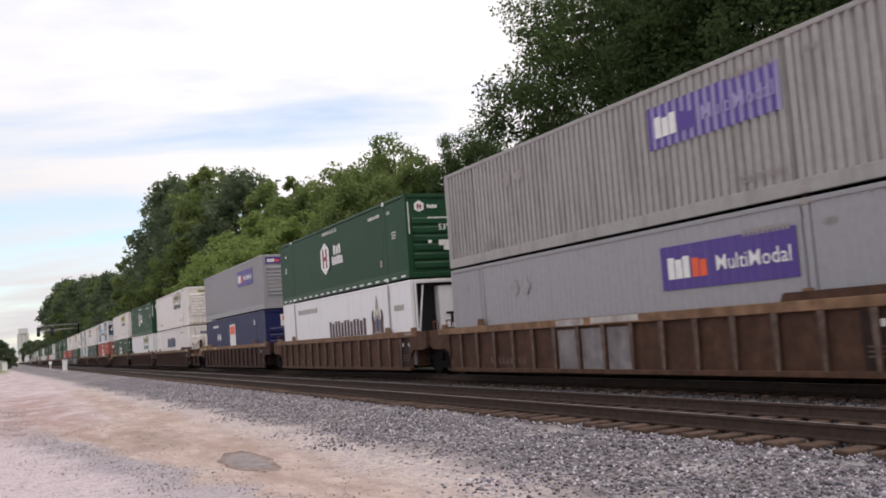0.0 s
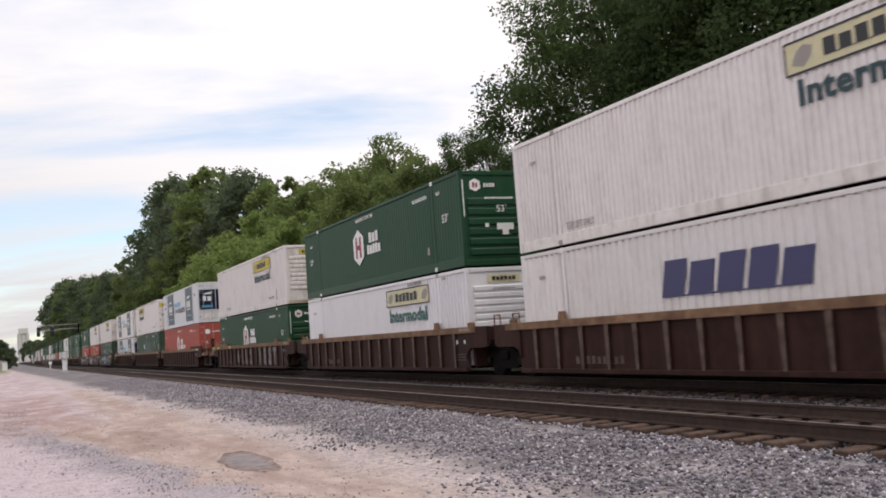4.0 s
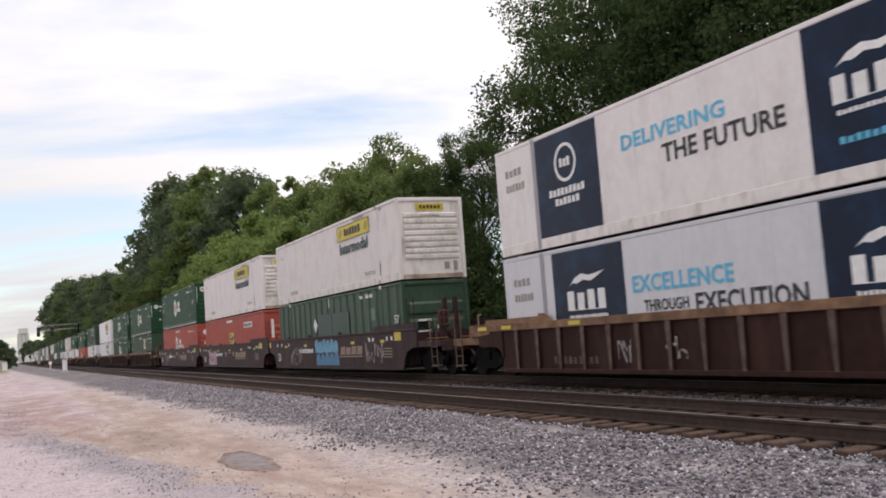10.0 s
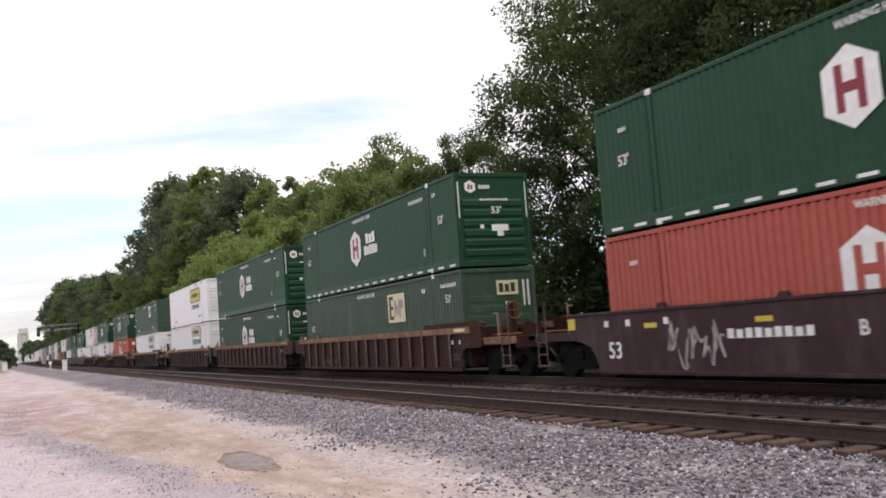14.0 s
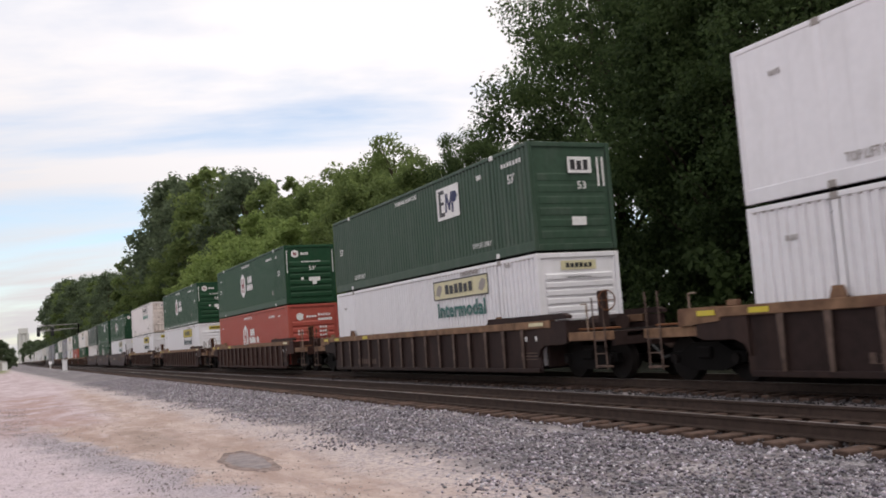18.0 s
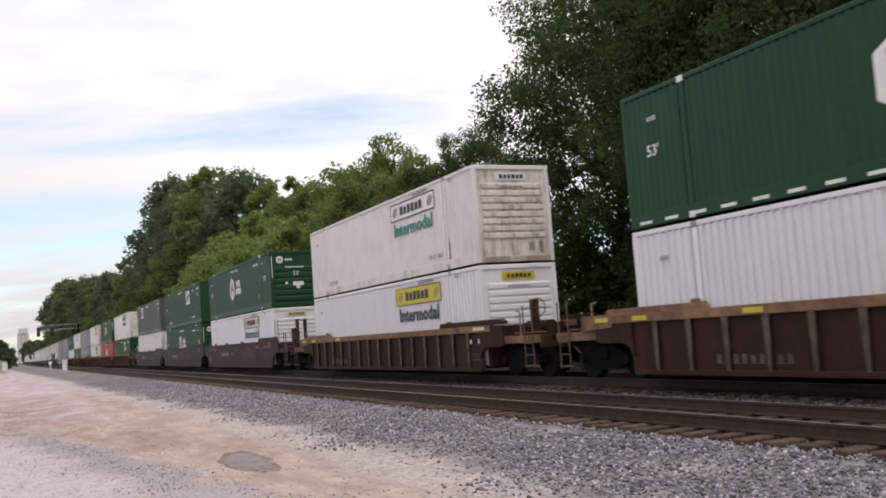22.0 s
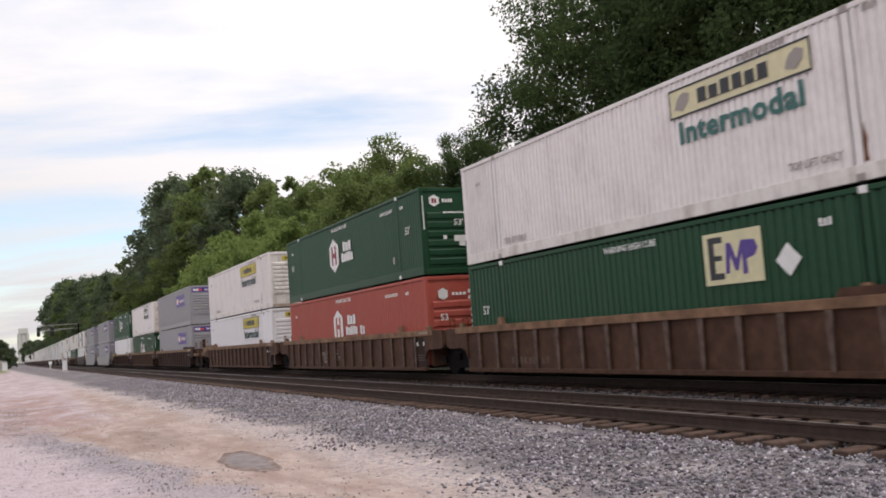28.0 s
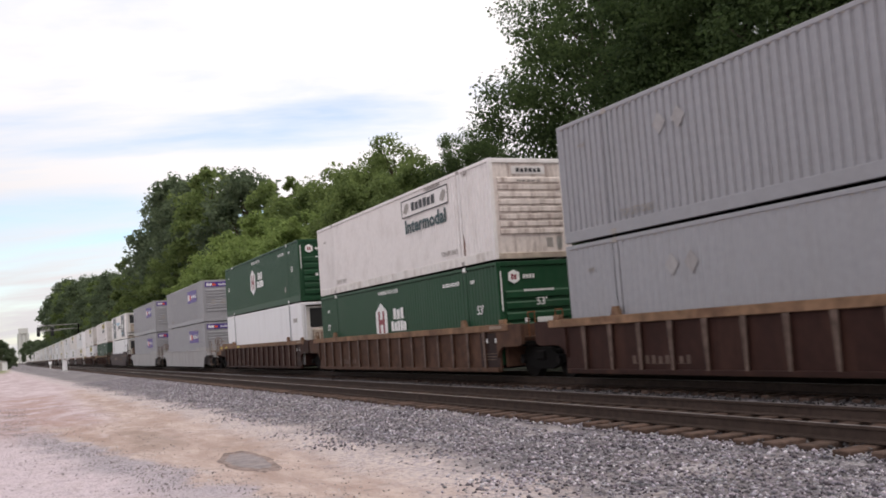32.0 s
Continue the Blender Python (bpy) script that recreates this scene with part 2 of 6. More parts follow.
def leaf_mat(name, dark, light, rough=0.72, thin=0.35):
    m = bpy.data.materials.new(name)
    m.use_nodes = True
    n, l = m.node_tree.nodes, m.node_tree.links
    bsdf = n["Principled BSDF"]
    bsdf.inputs["Roughness"].default_value = rough
    bsdf.inputs["Specular IOR Level"].default_value = 0.2
    geo = n.new("ShaderNodeNewGeometry")
    co = n.new("ShaderNodeTexCoord")
    big = n.new("ShaderNodeTexNoise")
    big.inputs["Scale"].default_value, big.inputs["Detail"].default_value = 0.35, 3
    l.new(co.outputs["Object"], big.inputs["Vector"])
    add = n.new("ShaderNodeMath")
    add.operation = "MULTIPLY_ADD"
    l.new(geo.outputs["Random Per Island"], add.inputs[0])
    add.inputs[1].default_value = 0.55
    sub = n.new("ShaderNodeMapRange")
    sub.inputs[1].default_value, sub.inputs[2].default_value, sub.inputs[3].default_value, sub.inputs[4].default_value = 0.3, 0.7, -0.1, 0.5
    l.new(big.outputs[0], sub.inputs[0])
    l.new(sub.outputs[0], add.inputs[2])
    mx = n.new("ShaderNodeMix")
    mx.data_type = "RGBA"
    l.new(add.outputs[0], mx.inputs[0])
    mx.inputs[6].default_value, mx.inputs[7].default_value = (*dark, 1), (*light, 1)
    l.new(mx.outputs[2], bsdf.inputs["Base Color"])
    tr = n.new("ShaderNodeBsdfTranslucent")
    l.new(mx.outputs[2], tr.inputs[0])
    ms = n.new("ShaderNodeMixShader")
    ms.inputs[0].default_value = thin
    out = n["Material Output"]
    l.new(bsdf.outputs[0], ms.inputs[1])
    l.new(tr.outputs[0], ms.inputs[2])
    l.new(ms.outputs[0], out.inputs[0])
    return m


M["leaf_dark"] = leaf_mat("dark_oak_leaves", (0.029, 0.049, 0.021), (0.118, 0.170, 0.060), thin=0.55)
# far trees' leaves lighter and bluer: distance haze put into the colour
M["leaf_far"] = leaf_mat("hazy_far_leaves", (0.072, 0.100, 0.062), (0.165, 0.208, 0.115), thin=0.5)
M["leaf_mid"] = leaf_mat("mid_green_leaves", (0.090, 0.128, 0.045), (0.215, 0.275, 0.090), thin=0.52)
M["leaf_light"] = leaf_mat("fresh_green_leaves", (0.125, 0.182, 0.055), (0.285, 0.365, 0.115), thin=0.52)


def ground_mat(name):
    """Ballast, tan dirt, pale gravel and grass, laid out in metres by bands along the track with ragged edges."""
    m = bpy.data.materials.new(name)
    m.use_nodes = True
    n, l = m.node_tree.nodes, m.node_tree.links
    bsdf = n["Principled BSDF"]
    bsdf.inputs["Roughness"].default_value = 0.92
    co = n.new("ShaderNodeTexCoord")
    pos = co.outputs["Object"]
    sep = n.new("ShaderNodeSeparateXYZ")
    l.new(pos, sep.inputs[0])

    def noise_tex(sc, det=5, rough=0.6, stretch=None):
        t = n.new("ShaderNodeTexNoise")
        t.inputs["Scale"].default_value, t.inputs["Detail"].default_value, t.inputs["Roughness"].default_value = sc, det, rough
        if stretch:
            mp = n.new("ShaderNodeMapping")
            mp.inputs["Scale"].default_value = stretch
            l.new(pos, mp.inputs[0])
            l.new(mp.outputs[0], t.inputs["Vector"])
        else:
            l.new(pos, t.inputs["Vector"])
        return t.outputs[0]

    def mth(op, a, b, c=None):
        k = n.new("ShaderNodeMath")
        k.operation = op
        for i, s in enumerate((a, b, c)):
            if s is None:
                continue
            if isinstance(s, (int, float)):
                k.inputs[i].default_value = s
            else:
                l.new(s, k.inputs[i])
        return k.outputs[0]

    def step(v, a, b):
        k = n.new("ShaderNodeMapRange")
        k.interpolation_type = "SMOOTHSTEP"
        k.inputs[1].default_value, k.inputs[2].default_value = a, b
        l.new(v, k.inputs[0])
        return k.outputs[0]

    def mixc(f, a, b):
        k = n.new("ShaderNodeMix")
        k.data_type = "RGBA"
        l.new(f, k.inputs[0])
        for i, s in ((6, a), (7, b)):
            if isinstance(s, tuple):
                k.inputs[i].default_value = (*s, 1)
            else:
                l.new(s, k.inputs[i])
        return k.outputs[2]

    stretch = (0.35, 1.0, 1.0)
    x, y = sep.outputs[0], sep.outputs[1]
    back = mth("MULTIPLY", x, -1.0)
    edge = mth("MULTIPLY_ADD", noise_tex(0.8, 6, 0.65), 2.6, -1.3)
    edge2 = mth("MULTIPLY_ADD", noise_tex(1.6, 6, 0.7, (0.5, 1, 1)), 2.0, -1.0)
    yb = mth("ADD", mth("ADD", y, mth("MULTIPLY", edge, 0.7)), mth("MULTIPLY", edge2, 0.6))
    # stones
    vor = n.new("ShaderNodeTexVoronoi")
    vor.inputs["Scale"].default_value = 21
    l.new(pos, vor.inputs["Vector"])
    vcol = n.new("ShaderNodeSeparateColor")
    l.new(vor.outputs["Color"], vcol.inputs[0])
    vor2 = n.new("ShaderNodeTexVoronoi")
    vor2.inputs["Scale"].default_value = 42
    l.new(pos, vor2.inputs["Vector"])
    v2col = n.new("ShaderNodeSeparateColor")
    l.new(vor2.outputs["Color"], v2col.inputs[0])
    # rocks of a hand's breadth, which still show far off
    vor3 = n.new("ShaderNodeTexVoronoi")
    vor3.inputs["Scale"].default_value = 5.5
    l.new(pos, vor3.inputs["Vector"])
    v3col = n.new("ShaderNodeSeparateColor")
    l.new(vor3.outputs["Color"], v3col.inputs[0])
    ballast = mixc(vcol.outputs[0], (0.10, 0.084, 0.097), (0.34, 0.302, 0.345))
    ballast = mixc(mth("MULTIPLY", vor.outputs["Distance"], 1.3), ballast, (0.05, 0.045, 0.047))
    ballast = mixc(mth("MULTIPLY", step(noise_tex(0.5, 7, 0.7), 0.42, 0.66), 0.55), ballast, (0.33, 0.285, 0.28))
    ballast = mixc(mth("MULTIPLY", step(v3col.outputs[0], 0.72, 0.95), 0.45), ballast, (0.42, 0.39, 0.40))
    dirt = mixc(step(noise_tex(1.7, 9, 0.75, stretch), 0.33, 0.68), (0.312, 0.222, 0.190), (0.530, 0.424, 0.388))
    dirt = mixc(mth("MULTIPLY", step(noise_tex(0.42, 8, 0.7, (0.45, 1, 1)), 0.46, 0.66), 0.6), dirt, (0.29, 0.195, 0.155))
    dirt = mixc(mth("MULTIPLY", step(v2col.outputs[0], 0.82, 0.93), 0.5), dirt, (0.27, 0.235, 0.225))
    dirt = mixc(mth("MULTIPLY", step(v3col.outputs[1], 0.90, 0.97), 0.55), dirt, (0.24, 0.19, 0.175))
    pale = mixc(v2col.outputs[1], (0.350, 0.280, 0.305), (0.575, 0.488, 0.535))
    pale = mixc(step(noise_tex(7, 6, 0.7), 0.40, 0.62), pale, (0.51, 0.425, 0.452))
    pale = mixc(mth("MULTIPLY", step(v2col.outputs[0], 0.80, 0.92), 0.75), pale, (0.22, 0.185, 0.185))
    pale = mixc(mth("MULTIPLY", step(v3col.outputs[2], 0.80, 0.95), 0.4), pale, (0.34, 0.28, 0.27))
    greyg = mixc(v2col.outputs[0], (0.155, 0.132, 0.148), (0.43, 0.385, 0.42))
    # the strip of grey gravel runs askew to the track; the pale gravel lies before it
    skew = mth("ADD", yb, mth("MULTIPLY", mth("MAXIMUM", mth("ADD", x, 12.0), -16.0), -0.135))
    thin = step(noise_tex(0.55, 6, 0.7, (0.4, 1, 1)), 0.38, 0.62)
    col = mixc(mth("MULTIPLY", step(skew, 1.25, 1.95), mth("MULTIPLY_ADD", thin, 0.55, 0.40)), pale, greyg)
    col = mixc(step(skew, 2.35, 2.75), col, dirt)
    # further back: trampled pinkish dirt with reddish-brown churned earth
    back_dirt = mixc(step(noise_tex(0.9, 9, 0.75, (0.5, 1, 1)), 0.36, 0.66), (0.35, 0.262, 0.262), (0.555, 0.464, 0.50))
    back_dirt = mixc(mth("MULTIPLY", step(v3col.outputs[1], 0.78, 0.95), 0.45), back_dirt, (0.27, 0.21, 0.19))
    churn = mth("MULTIPLY", mth("MULTIPLY", step(back, 21, 27), mth("SUBTRACT", 1.0, step(back, 46, 58))), mth("MULTIPLY", step(yb, -0.9, 0.0), mth("SUBTRACT", 1.0, step(yb, 1.6, 2.4))))
    churn = mth("MULTIPLY", churn, step(noise_tex(1.1, 8, 0.75, (0.4, 1, 1)), 0.40, 0.56))
    far_side = mth("MULTIPLY", step(mth("ADD", back, mth("MULTIPLY", edge, 6.0)), 24, 30), mth("SUBTRACT", 1.0, step(yb, 2.0, 3.2)))
    col = mixc(far_side, col, back_dirt)
    col = mixc(step(mth("ADD", back, mth("MULTIPLY", edge, 12.0)), 48, 62), col, back_dirt)
    mound = mth("MULTIPLY", mth("MULTIPLY", step(back, 16.5, 18.5), mth("SUBTRACT", 1.0, step(back, 21.5, 24))), mth("MULTIPLY", step(yb, 2.1, 2.45), mth("SUBTRACT", 1.0, step(yb, 2.7, 3.1))))
    col = mixc(mth("MULTIPLY", mound, 0.6), col, (0.24, 0.175, 0.145))
    blot = mth("MULTIPLY", step(noise_tex(2.3, 8, 0.78, (0.35, 1, 1)), 0.56, 0.70), 0.55)
    col = mixc(blot, col, (0.27, 0.205, 0.20))
    pale_blot = mth("MULTIPLY", step(noise_tex(1.4, 8, 0.75, (0.3, 1.2, 1)), 0.58, 0.72), 0.35)
    col = mixc(pale_blot, col, (0.62, 0.53, 0.55))
    col = mixc(mth("MULTIPLY", churn, 0.70), col, (0.29, 0.175, 0.145))
    # ballast spills over the dirt, dusty at its border, and nearer the lot further back
    spill = mth("ADD", yb, mth("MULTIPLY", mth("MAXIMUM", mth("SUBTRACT", back, 25.0), 0.0), 0.021))
    dusty = mixc(step(vcol.outputs[1], 0.35, 0.75), (0.50, 0.42, 0.395), greyg)
    col = mixc(mth("MULTIPLY", step(spill, 3.7, 4.7), 0.85), col, dusty)
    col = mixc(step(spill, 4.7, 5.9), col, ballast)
    # the wood's floor behind the tracks, shade beyond the train put into its dark colour, and grass at the far side of
    # the lot
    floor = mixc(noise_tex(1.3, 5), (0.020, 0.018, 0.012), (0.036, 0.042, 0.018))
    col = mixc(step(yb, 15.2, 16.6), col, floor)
    grass = mixc(noise_tex(3.0, 6), (0.10, 0.12, 0.04), (0.22, 0.22, 0.09))
    gside = mth("MULTIPLY", step(back, 150, 220), step(mth("MULTIPLY", yb, -1.0), -1.0, 1.5))
    col = mixc(gside, col, grass)
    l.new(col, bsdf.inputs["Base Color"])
    hsum = mth("ADD", mth("MULTIPLY", vor.outputs["Distance"], -0.6), mth("MULTIPLY", vor2.outputs["Distance"], -0.35))
    hsum = mth("ADD", hsum, mth("ADD", mth("MULTIPLY", noise_tex(5, 6), 0.8), mth("MULTIPLY", noise_tex(0.9, 6, 0.7), 3.0)))
    bp = n.new("ShaderNodeBump")
    bp.inputs["Strength"].default_value, bp.inputs["Distance"].default_value = 0.7, 0.03
    l.new(hsum, bp.inputs["Height"])
    l.new(bp.outputs[0], bsdf.inputs["Normal"])
    return m


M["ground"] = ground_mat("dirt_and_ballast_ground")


def stone_mat(name, dark, light):
    m = bpy.data.materials.new(name)
    m.use_nodes = True
    n, l = m.node_tree.nodes, m.node_tree.links
    bsdf = n["Principled BSDF"]
    bsdf.inputs["Roughness"].default_value = 0.85
    bsdf.inputs["Specular IOR Level"].default_value = 0.25
    geo = n.new("ShaderNodeNewGeometry")
    r = n.new("ShaderNodeValToRGB")
    r.color_ramp.elements[0].color, r.color_ramp.elements[1].color = (*dark, 1), (*light, 1)
    for at, k in ((0.55, 0.30), (0.90, 0.55)):
        e = r.color_ramp.elements.new(at)
        e.color = (*[(1 - k) * a + k * b for a, b in zip(dark, light)], 1)
    l.new(geo.outputs["Random Per Island"], r.inputs[0])
    no = n.new("ShaderNodeTexNoise")
    no.inputs["Scale"].default_value = 60
    mx = n.new("ShaderNodeMix")
    mx.data_type, mx.blend_type = "RGBA", "MULTIPLY"
    mx.inputs[0].default_value = 0.5
    l.new(r.outputs[0], mx.inputs[6])
    l.new(no.outputs[1], mx.inputs[7])
    l.new(mx.outputs[2], bsdf.inputs["Base Color"])
    return m


M["ballast"] = stone_mat("grey_crushed_stone", (0.085, 0.071, 0.084), (0.84, 0.775, 0.85))
# track stones: oil and the train's shadow are both put into this tone
M["ballast_dark"] = stone_mat("oil_and_shade_dark_stone", (0.030, 0.026, 0.026), (0.22, 0.20, 0.205))
M["pebble"] = stone_mat("tan_pebbles", (0.17, 0.14, 0.14), (0.76, 0.69, 0.70))
M["patch"] = mat("damp_grey_earth", (0.225, 0.195, 0.20), 0.85, vary=0.22, scale=5, dirt=(0.34, 0.275, 0.26), dirt_amt=0.7, streak=(2, 2, 2), bump=0.5, spec=0.2)
M["patch_rim"] = mat("rim_shadow_earth", (0.20, 0.150, 0.136), 0.85, vary=0.3, scale=6, dirt=(0.40, 0.315, 0.29), dirt_amt=0.8, streak=(2.2, 2.2, 2), bump=0.6, spec=0.2)

# ---- mesh helpers ----


class Shape:
    """Collects vertices and faces of one mesh."""

    def __init__(self):
        self.v, self.f = [], []

    def add(self, verts, faces):
        k = len(self.v)
        self.v += [tuple(p) for p in verts]
        self.f += [tuple(i + k for i in f) for f in faces]
        return self

    def box(self, x0, x1, y0, y1, z0, z1, b=0.0):
        if b <= 0:
            return self.add([(x, y, z) for x in (x0, x1) for y in (y0, y1) for z in (z0, z1)],
                            [(0, 1, 3, 2), (4, 6, 7, 5), (0, 4, 5, 1), (2, 3, 7, 6), (0, 2, 6, 4), (1, 5, 7, 3)])
        b = min(b, (x1 - x0) * 0.45, (y1 - y0) * 0.45, (z1 - z0) * 0.45)
        bm = bmesh.new()
        bmesh.ops.create_cube(bm, size=1.0)
        for w in bm.verts:
            w.co = ((x0 + x1) / 2 + w.co.x * (x1 - x0), (y0 + y1) / 2 + w.co.y * (y1 - y0), (z0 + z1) / 2 + w.co.z * (z1 - z0))
        bmesh.ops.bevel(bm, geom=bm.edges[:], offset=b, segments=1, affect="EDGES")
        bm.verts.index_update()
        self.add([w.co[:] for w in bm.verts], [[w.index for w in f.verts] for f in bm.faces])
        bm.free()
        return self

    def prism(self, pts, y0, y1):
        """A polygon in x and z, counter-clockwise seen from -y, drawn out from y0 to y1."""
        k = len(pts)
        self.add([(x, y0, z) for x, z in pts] + [(x, y1, z) for x, z in pts],
                 [tuple(range(k)), tuple(range(2 * k - 1, k - 1, -1))] + [((i + 1) % k, i, k + i, k + (i + 1) % k) for i in range(k)])
        return self

    def cyl(self, p, q, r0, r1=None, seg=10):
        p, q = Vector(p), Vector(q)
        r1 = r0 if r1 is None else r1
        d = (q - p).normalized()
        a = d.orthogonal().normalized()
        c = d.cross(a)
        ring = [(math.cos(2 * math.pi * i / seg), math.sin(2 * math.pi * i / seg)) for i in range(seg)]
        self.add([p + (a * u + c * w) * r0 for u, w in ring] + [q + (a * u + c * w) * r1 for u, w in ring],
                 [tuple(range(seg - 1, -1, -1)), tuple(range(seg, 2 * seg))] + [(i, (i + 1) % seg, seg + (i + 1) % seg, seg + i) for i in range(seg)])
        return self

    def mesh(self, name, material=None):
        me = bpy.data.meshes.new(name)
        me.from_pydata(self.v, [], self.f)
        if material:
            me.materials.append(material)
        return me


def part(name, shape, material, parent=None, label=""):
    me = shape.mesh(name, material) if isinstance(shape, Shape) else shape
    ob = new(name, me)
    if not isinstance(shape, Shape) and material and not me.materials:
        me.materials.append(material)
    if parent:
        ob.parent = parent
    return tagged(ob, label) if label else ob


def thing(name, label, category, group="", m=None):
    ob = new(name)
    ob.empty_display_size = 0.3
    if m is not None:
        ob.matrix_basis = m
    return tagged(ob, label, category, group)


LETTERS = {}


def letters(body, size, material, name="lettering", bold=0.012):
    """Flat lettering with a little thickness, lying in x and y, centred; each word is shaped once. bold: widens the strokes, in letter heights."""
    key = (body, size, bold)
    if key not in LETTERS:
        cu = bpy.data.curves.new(name, "FONT")
        cu.body, cu.size, cu.align_x, cu.align_y, cu.extrude, cu.resolution_u = body, size, "CENTER", "CENTER", 0.002, 2
        cu.offset, cu.space_character = bold * size, 1 + 1.5 * bold
        tmp = new(name, cu)
        bpy.context.view_layer.update()
        LETTERS[key] = bpy.data.meshes.new_from_object(tmp.evaluated_get(bpy.context.evaluated_depsgraph_get()))
        bpy.data.objects.remove(tmp)
        bpy.data.curves.remove(cu)
    me = LETTERS[key].copy()
    me.materials.clear()
    me.materials.append(material)
    me.name = name
    return me


for word, high in (("53'", 0.42), ("53'", 0.40), ("53'", 0.34), ("53'", 0.30), ("53", 0.30), ("53", 0.52), ("TOP LIFT ONLY", 0.24), ("WARNING HIGH CUBE", 0.20), ("MultiModal", 0.42)):
    letters(word, high, M["ink"])

SIDE = Euler((radians(90), 0, 0)).to_matrix().to_4x4()
END = Euler((radians(90), 0, radians(90))).to_matrix().to_4x4()


def word_on_side(body, size, material, parent, x, z, y=-0.016, width=None, name="lettering", bold=0.012):
    me = letters(body, size, material, name, bold)
    ext = max(p.co.x for p in me.vertices) - min(p.co.x for p in me.vertices)
    s = width / ext if width else 1.0
    for p in me.vertices:
        p.co.x *= s
    me.transform(Matrix.Translation((x, y, z)) @ SIDE)
    return part(name, me, material, parent)


def word_on_end(body, size, material, parent, y, z, x=0.016, width=None, name="lettering"):
    me = letters(body, size, material, name)
    ext = max(p.co.x for p in me.vertices) - min(p.co.x for p in me.vertices)
    s = width / ext if width else 1.0
    for p in me.vertices:
        p.co.x *= s
    me.transform(Matrix.Translation((CL + x, y, z)) @ END)
    return part(name, me, material, parent)


# ---- ground ----
LOT = -0.35


def ground_height(x, y):
    """Rail tops at 0; the lot lies lower, the ballast rises to the ties, the wood stands a little lower again."""
    if y < 5.0:
        z = LOT
    elif y < 8.0:
        s = (y - 5.0) / 3.0
        z = LOT + (s * s * (3 - 2 * s)) * 0.055
    elif y < 16.6:
        z = -0.26
    else:
        z = -0.26 - min(1.0, (y - 16.6) / 2.5) * 0.25
    return z


def lie(x, y):
    """The ground's height with its low bumps."""
    z = ground_height(x, y)
    if -45 < x < -1 and -2 <= y < 8:
        z += 0.05 * noise.noise(Vector((x * 0.35, y * 0.8, 0.0))) + 0.018 * noise.noise(Vector((x * 1.3, y * 2.1, 4.0)))
    return z


def build_ground():
    xs = [-3000, -1500, -800, -400, -200, -120, -80, -60, -50] + [-44 + i * 0.5 for i in range(85)] + [0, 6, 15, 40, 120, 400, 1500, 3000]
    ys = [-3000, -800, -200, -60, -20, -8, -4] + [-2 + i * 0.35 for i in range(30)] + [8.6, 9.5, 11, 12, 14, 16.6, 17.4, 18.2, 19.1, 24, 40, 80, 200, 800, 3000]
    xs, ys = sorted(set(round(a, 3) for a in xs)), sorted(set(round(a, 3) for a in ys))
    verts = []
    for x in xs:
        for y in ys:
            verts.append((x, y, lie(x, y)))
    ny = len(ys)
    faces = [(i * ny + j, (i + 1) * ny + j, (i + 1) * ny + j + 1, i * ny + j + 1) for i in range(len(xs) - 1) for j in range(ny - 1)]
    me = bpy.data.meshes.new("ground")
    me.from_pydata(verts, [], faces)
    me.polygons.foreach_set("use_smooth", [True] * len(faces))
    me.materials.append(M["ground"])
    return tagged(new("ground", me), "dirt lot with tyre tracks and grey crushed-stone ballast", "ground", kind="structure")


ground = build_ground()

# a damp, worn oval patch in the dirt; its crumbling rim's shadow is put in as darker colour


def oval(f_, dz):
    pts = []
    for i in range(40):
        a_ = 2 * math.pi * i / 40
        k_ = f_ * (1 + 0.05 * math.sin(3 * a_ + 1) + 0.05 * math.sin(7 * a_) * f_ + 0.04 * math.sin(11 * a_ + 2))
        x_ = -14.35 + (0.84 * math.cos(a_) + 1.12 * math.sin(a_)) * k_
        y_ = 3.24 + (0.26 * math.cos(a_) - 0.23 * math.sin(a_)) * k_
        pts.append((x_, y_, lie(x_, y_) + dz))
    return pts


def rings(levels, close):
    s = Shape()
    vs = [p for f_, dz in levels for p in oval(f_, dz)]
    k = len(levels)
    fs = [(j * 40 + i, j * 40 + (i + 1) % 40, j * 40 + 40 + (i + 1) % 40, j * 40 + 40 + i) for j in range(k - 1) for i in range(40)]
    if close:
        fs.append(tuple(range((k - 1) * 40, k * 40)))
    return s.add(vs, [f[::-1] for f in fs])


pt = thing("patch", "oval of damp grey earth worn into the tan dirt", "patch")
pt["kind"] = "structure"
part("rim", rings([(1.04, 0.002), (0.97, 0.018), (0.76, 0.013)], False), M["patch_rim"], pt, "crumbling rim with its shadow painted in")
part("centre", rings([(0.80, 0.012), (0.6, 0.012), (0.3, 0.012)], True), M["patch"], pt)


